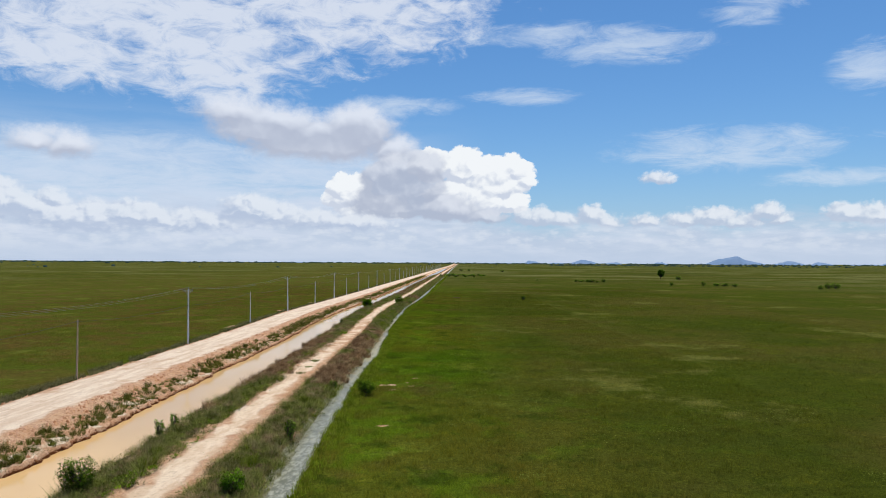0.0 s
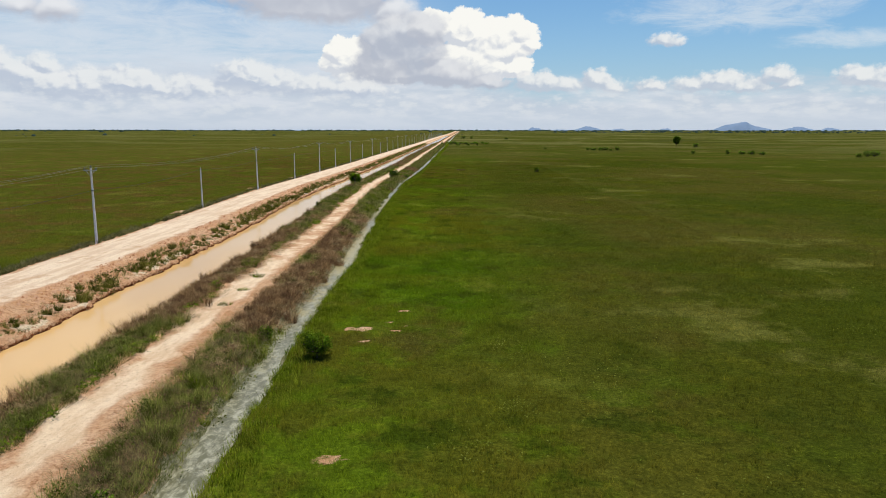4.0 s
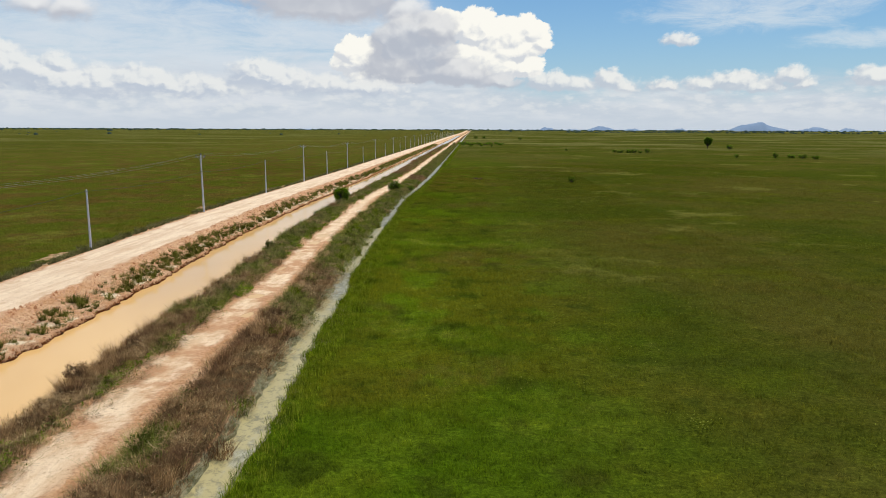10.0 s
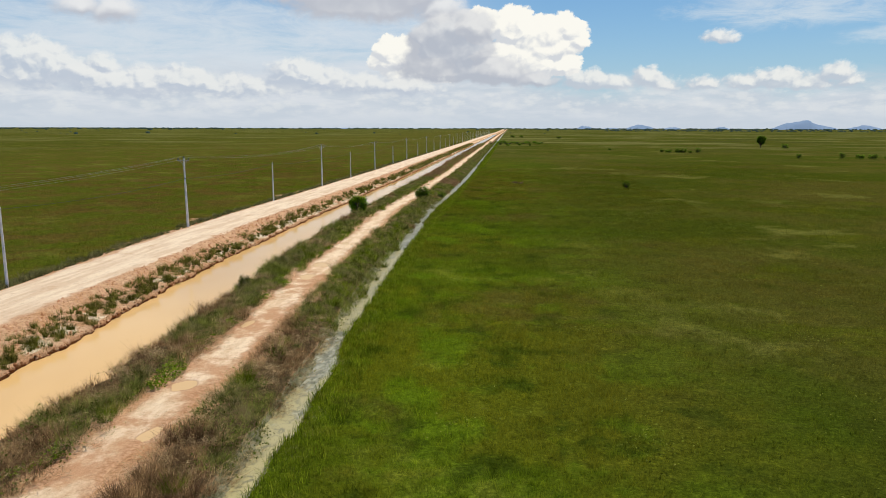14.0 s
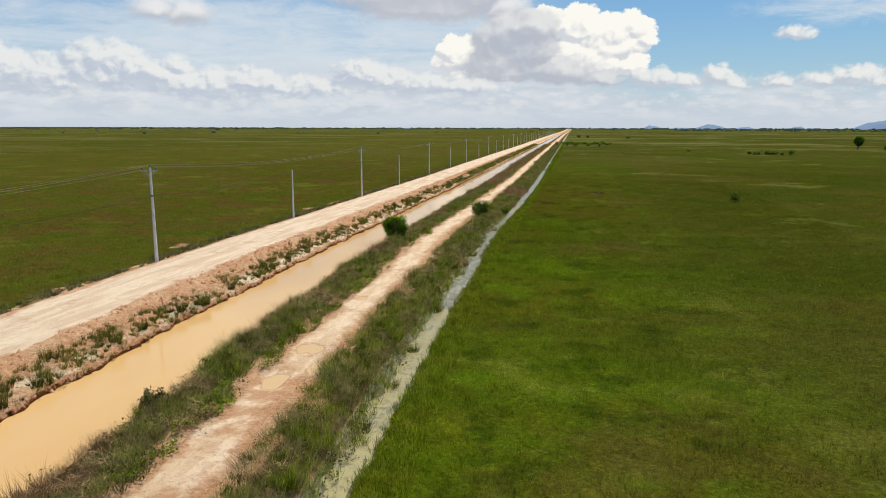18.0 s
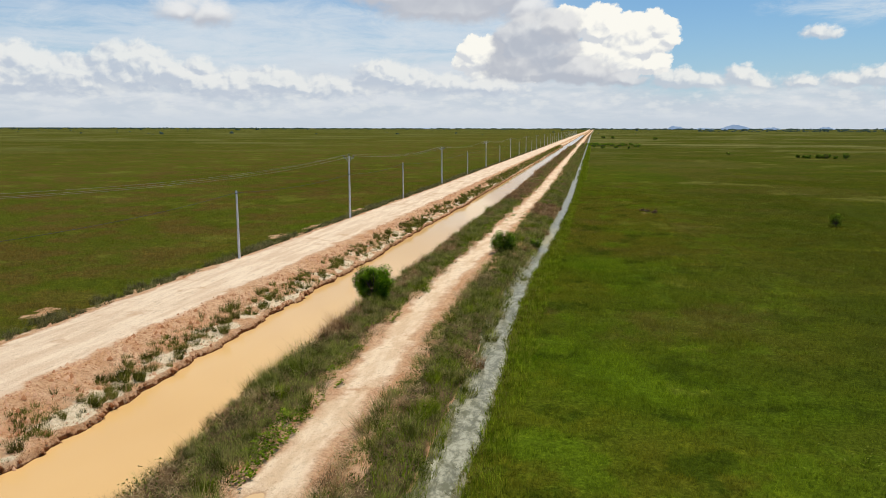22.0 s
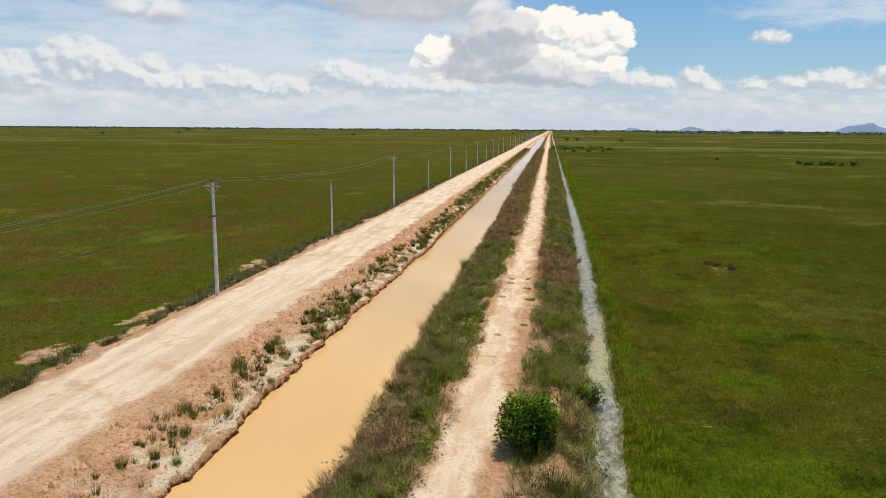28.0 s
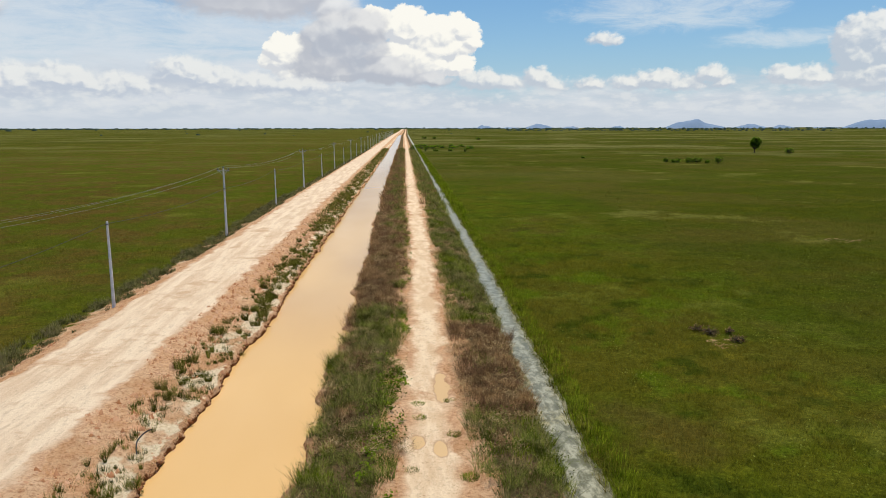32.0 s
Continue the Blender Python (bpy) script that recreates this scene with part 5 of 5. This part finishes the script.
for i, (x, y, w) in enumerate([(44.0, 189.6, 1.7), (45.0, 187.6, 1.3), (43.3, 190.4, 1.0), (45.4, 189.6, 0.8)]):
    shrub_at(x, y, w, 0.4, 0.12, 160, M_DEAD, 261 + i, "dry_bush", "low withered grey-brown bush in the grassland", "withered bushes in the field")
shrub_at(28.2, 147.6, 1.7, 1.2, 0.11, 1300, M_LEAF_DARK, 203, "small_bush", "small dark green bush on the ditch's edge")
shrub_at(32.9, -18.9, 2.0, 1.6, 0.10, 3600, M_LEAF_LIGHT, 204, "bush", "yellow-green leafy bush at the edge of the grassland")
shrub_at(29.1, -52.4, 1.7, 1.2, 0.10, 2000, M_LEAF, 205, "small_bush", "low bright green bush beside the ditch")
shrub_at(20.0, -52.2, 2.3, 1.6, 0.11, 2800, M_LEAF_LIGHT, 206, "bush", "light green leafy bush on the canal's bank")
shrub_at(19.4, -38.6, 0.9, 1.6, 0.13, 420, M_LEAF_DARK, 207, "sapling", "slender dark sapling on the canal's bank", "saplings on the canal bank")
shrub_at(19.2, -35.2, 0.8, 1.5, 0.13, 380, M_LEAF_DARK, 208, "sapling", "slender dark sapling on the canal's bank", "saplings on the canal bank")
shrub_at(29.5, -39.2, 1.0, 1.6, 0.13, 480, M_LEAF_DARK, 209, "sapling", "dark leafy sapling on the grassy bank")
shrub_at(18.3, 63.6, 1.6, 0.9, 0.12, 1100, M_BANK_LEAF, 212, "dry_bush", "low grey-green bush beside a notch in the canal bank")
shrub_at(29.0, -15.4, 1.1, 0.9, 0.12, 600, M_LEAF_DARK, 210, "small_bush", "small dark green bush beside the ditch")
shrub_at(18.9, 20.6, 1.5, 1.0, 0.12, 1100, M_DEAD, 211, "dry_bush", "dark withered bush on the canal's edge")
# out on the plain
shrub_at(226.3, 547.7, 7.4, 8.6, 0.7, 2600, M_LEAF_DARK, 221, "tree", "lone round-headed tree standing in the grassland")
FAR_BUSHES = [(236, 528, 6, 3.2), (177.6, 355.5, 3, 2.2), (198, 358, 3.6, 2.8), (205.5, 357, 4.5, 1.7), (209, 352, 5, 1.9), (212.5, 346, 4, 1.6), (252, 314, 5, 3.2), (257, 316, 6, 3.4), (247, 312, 4, 2.0),
              (133, 436, 2.5, 1.8), (136.5, 434, 5, 1.4), (141, 431, 5, 2.0), (143.6, 430, 4.5, 2.2), (147, 428, 2.5, 1.2), (150.6, 426, 3.5, 2.8), (110, 480, 2, 1.0),
              (33, 592, 2.6, 3), (41, 590, 2.6, 3.2), (47, 590, 4, 1.2), (56, 589, 4, 1.6), (63.5, 572, 2.2, 2.4), (72, 1060, 6, 4), (60, 1080, 8, 4), (120, 1000, 7, 3)]
shrub_at(68.8, 175.5, 2.4, 1.8, 0.16, 900, M_LEAF_LIGHT, 229, "bush", "pale grey-green bush standing alone in the grassland")
for i in range(18):
    q = random.Random(700 + i)
    shrub_at(q.uniform(38, 84), q.uniform(640, 730), q.uniform(4, 8), q.uniform(0.8, 1.5), 0.5, 220, M_LEAF, 700 + i, "bush", "low bright green bush in a thicket far along the ditch", "low thicket by the ditch")
for i, (x, y, w, h) in enumerate(FAR_BUSHES):
    shrub_at(x, y, w, h, 0.16 + 0.06 * w, 420, M_LEAF_DARK, 230 + i, "bush", "dark green bush standing in the grassland", "bushes on the plain")


# ---- the distance ----
def build_woods():
    """Far lines and specks of trees along the horizon."""
    r = np.random.default_rng(5)
    az = np.concatenate([r.uniform(-50, 60, 1500), r.uniform(8, 30, 260), r.uniform(-50, 5, 70)])
    dist = np.concatenate([r.uniform(4100, 4850, 1500), r.uniform(2900, 3600, 260), r.uniform(1500, 3800, 70)])
    a = np.radians(az)
    x, y = 38 + np.sin(a) * dist, 25 + np.cos(a) * dist
    w = r.uniform(4, 16, len(x)) * np.where(dist < 3500, 0.7, 1.4)
    w[-70:] *= r.uniform(0.3, 1.0, 70)
    w[-1], x[-1], y[-1] = 24.0, -1440.0, 3050.0
    h = w * r.uniform(0.3, 0.55, len(x))
    h[(dist > 4000)] = r.uniform(3, 8, (dist > 4000).sum())
    seg = 7
    vs, fs = [], []
    for k in range(seg):
        t = 2 * math.pi * k / seg
        j = r.uniform(0.75, 1.25, len(x))
        vs.append(np.stack([x + w * 0.5 * j * math.cos(t), y + w * 0.5 * j * math.sin(t), 0 * x], -1))
        vs.append(np.stack([x + w * 0.42 * j * math.cos(t), y + w * 0.42 * j * math.sin(t), h * r.uniform(0.5, 0.85, len(x))], -1))
    vs.append(np.stack([x, y, h], -1))
    v = np.stack(vs, 1)
    v[:, :, 2] += (9.0 * np.clip((np.hypot(x, y) - 1500) / 3400, 0, 1.2) ** 2)[:, None]
    per = v.shape[1]
    tri = []
    for k in range(seg):
        a0, a1, b0, b1 = 2 * k, 2 * k + 1, 2 * ((k + 1) % seg), 2 * ((k + 1) % seg) + 1
        tri += [(a0, b0, b1), (a0, b1, a1), (a1, b1, per - 1)]
    f = (np.arange(len(x))[:, None, None] * per + np.array(tri)[None]).reshape(-1, 3)
    stuff("distant_woods", [(v.reshape(-1, 3), f)], M_WOOD_FAR, "thin dark line of far trees along the horizon", "woods", up=False)


def build_hill(az, wide, high, seed, dist=4650):
    """A far hill: a ridge with an uneven crest. az, wide: degrees; high: metres."""
    n, m = 40, 7
    t, u = np.linspace(-1, 1, n), np.linspace(0, 1, m)
    T, U = np.meshgrid(t, u)
    crest = np.clip(1 - np.abs(T) ** 1.5, 0, 1) * (0.62 + 0.7 * fnoise(T * 2.2 + seed, 0 * T, seed))
    a = np.radians(az + T * wide)
    d = dist - 120 + 240 * U
    z = high * crest * np.sin(np.pi * np.clip(U * 0.95 + 0.03, 0, 1)) ** 0.8 - 2
    v = np.stack([38 + np.sin(a) * d, 25 + np.cos(a) * d, z], -1).reshape(-1, 3)
    ob = new("hill", mesh_from("hill", v, grid_faces(m, n), [M_HILL], True))
    tagged(ob, "forested hill far off on the horizon, haze blue painted in", "hill", "hills on the horizon", kind="structure")


for i, (az, wide, high) in enumerate([(21.8, 2.5, 62), (25.4, 1.5, 40), (27.6, 1.0, 32), (16.4, 0.9, 26), (13.0, 0.9, 24), (10.7, 1.4, 40), (6.6, 0.8, 30), (4.0, 2.0, 17), (8.6, 1.0, 20), (33.4, 2.8, 55), (37.5, 3.0, 38), (30.2, 1.6, 18), (-12.0, 3.0, 12)]):
    build_hill(az, wide, high, 300 + i)
build_woods()


# ---- puddles and weeds on the track ----
def build_puddle(px, py, rx, ry):
    bm = bmesh.new()
    ring = [bm.verts.new((1.35 * rx * math.cos(t), 1.35 * ry * math.sin(t), 0)) for t in np.linspace(0, 2 * math.pi, 20, endpoint=False)]
    bm.faces.new(ring)
    ob = part("puddle", bm, M_PUDDLE)
    ob.location = (px, py, puddle_level(px, py))
    tagged(ob, "shallow muddy puddle lying on the dirt track", "puddle", "puddles on the track")


for row in PUDDLES:
    build_puddle(*row)
WEEDS = [tussock_mesh(500 + i, M_EDGE, 0.17, 0.42, 220, 0.6, 0.03) for i in range(3)]
for i, (x, y, k) in enumerate([(23.5, 3.4, 1.5), (23.9, -2.6, 1.2), (23.9, -7.6, 1.3), (23.8, 2.7, 1.0), (23.1, 176.4, 0.8), (23.1, 174.6, 0.8), (22.6, 169.2, 0.7), (24.6, 172.6, 0.8), (24.7, 176.8, 0.7), (24.9, 168.4, 0.9), (24.6, 160.5, 0.6), (22.9, 158.0, 0.6)]):
    ob = new("weed", WEEDS[i % 3])
    ob.matrix_basis = pose(x, y, ground_at(x, y) + 0.04, 0, 0, 77 * i) @ Matrix.Scale(k, 4)
    tagged(ob, "low green weed growing on the bare dirt track", "weed", "weeds on the track")

# ---- an old hose on the pale shelf of the canal bank ----
hose = bpy.data.curves.new("hose", "CURVE")
hose.dimensions, hose.bevel_depth, hose.bevel_resolution = "3D", 0.03, 2
run = hose.splines.new("NURBS")
HOSE_AT = [(10.6, 174.5), (10.45, 174.2), (10.3, 173.5), (10.42, 172.8), (10.7, 172.1)]
run.points.add(len(HOSE_AT) - 1)
for q, (x, y) in zip(run.points, HOSE_AT):
    q.co = (x, y, ground_at(x, y) + 0.04, 1.0)
run.use_endpoint_u, run.order_u = True, 3
hose.materials.append(M_WIRE)
tagged(new("hose", hose), "black plastic hose lying on the pale bank", "hose")
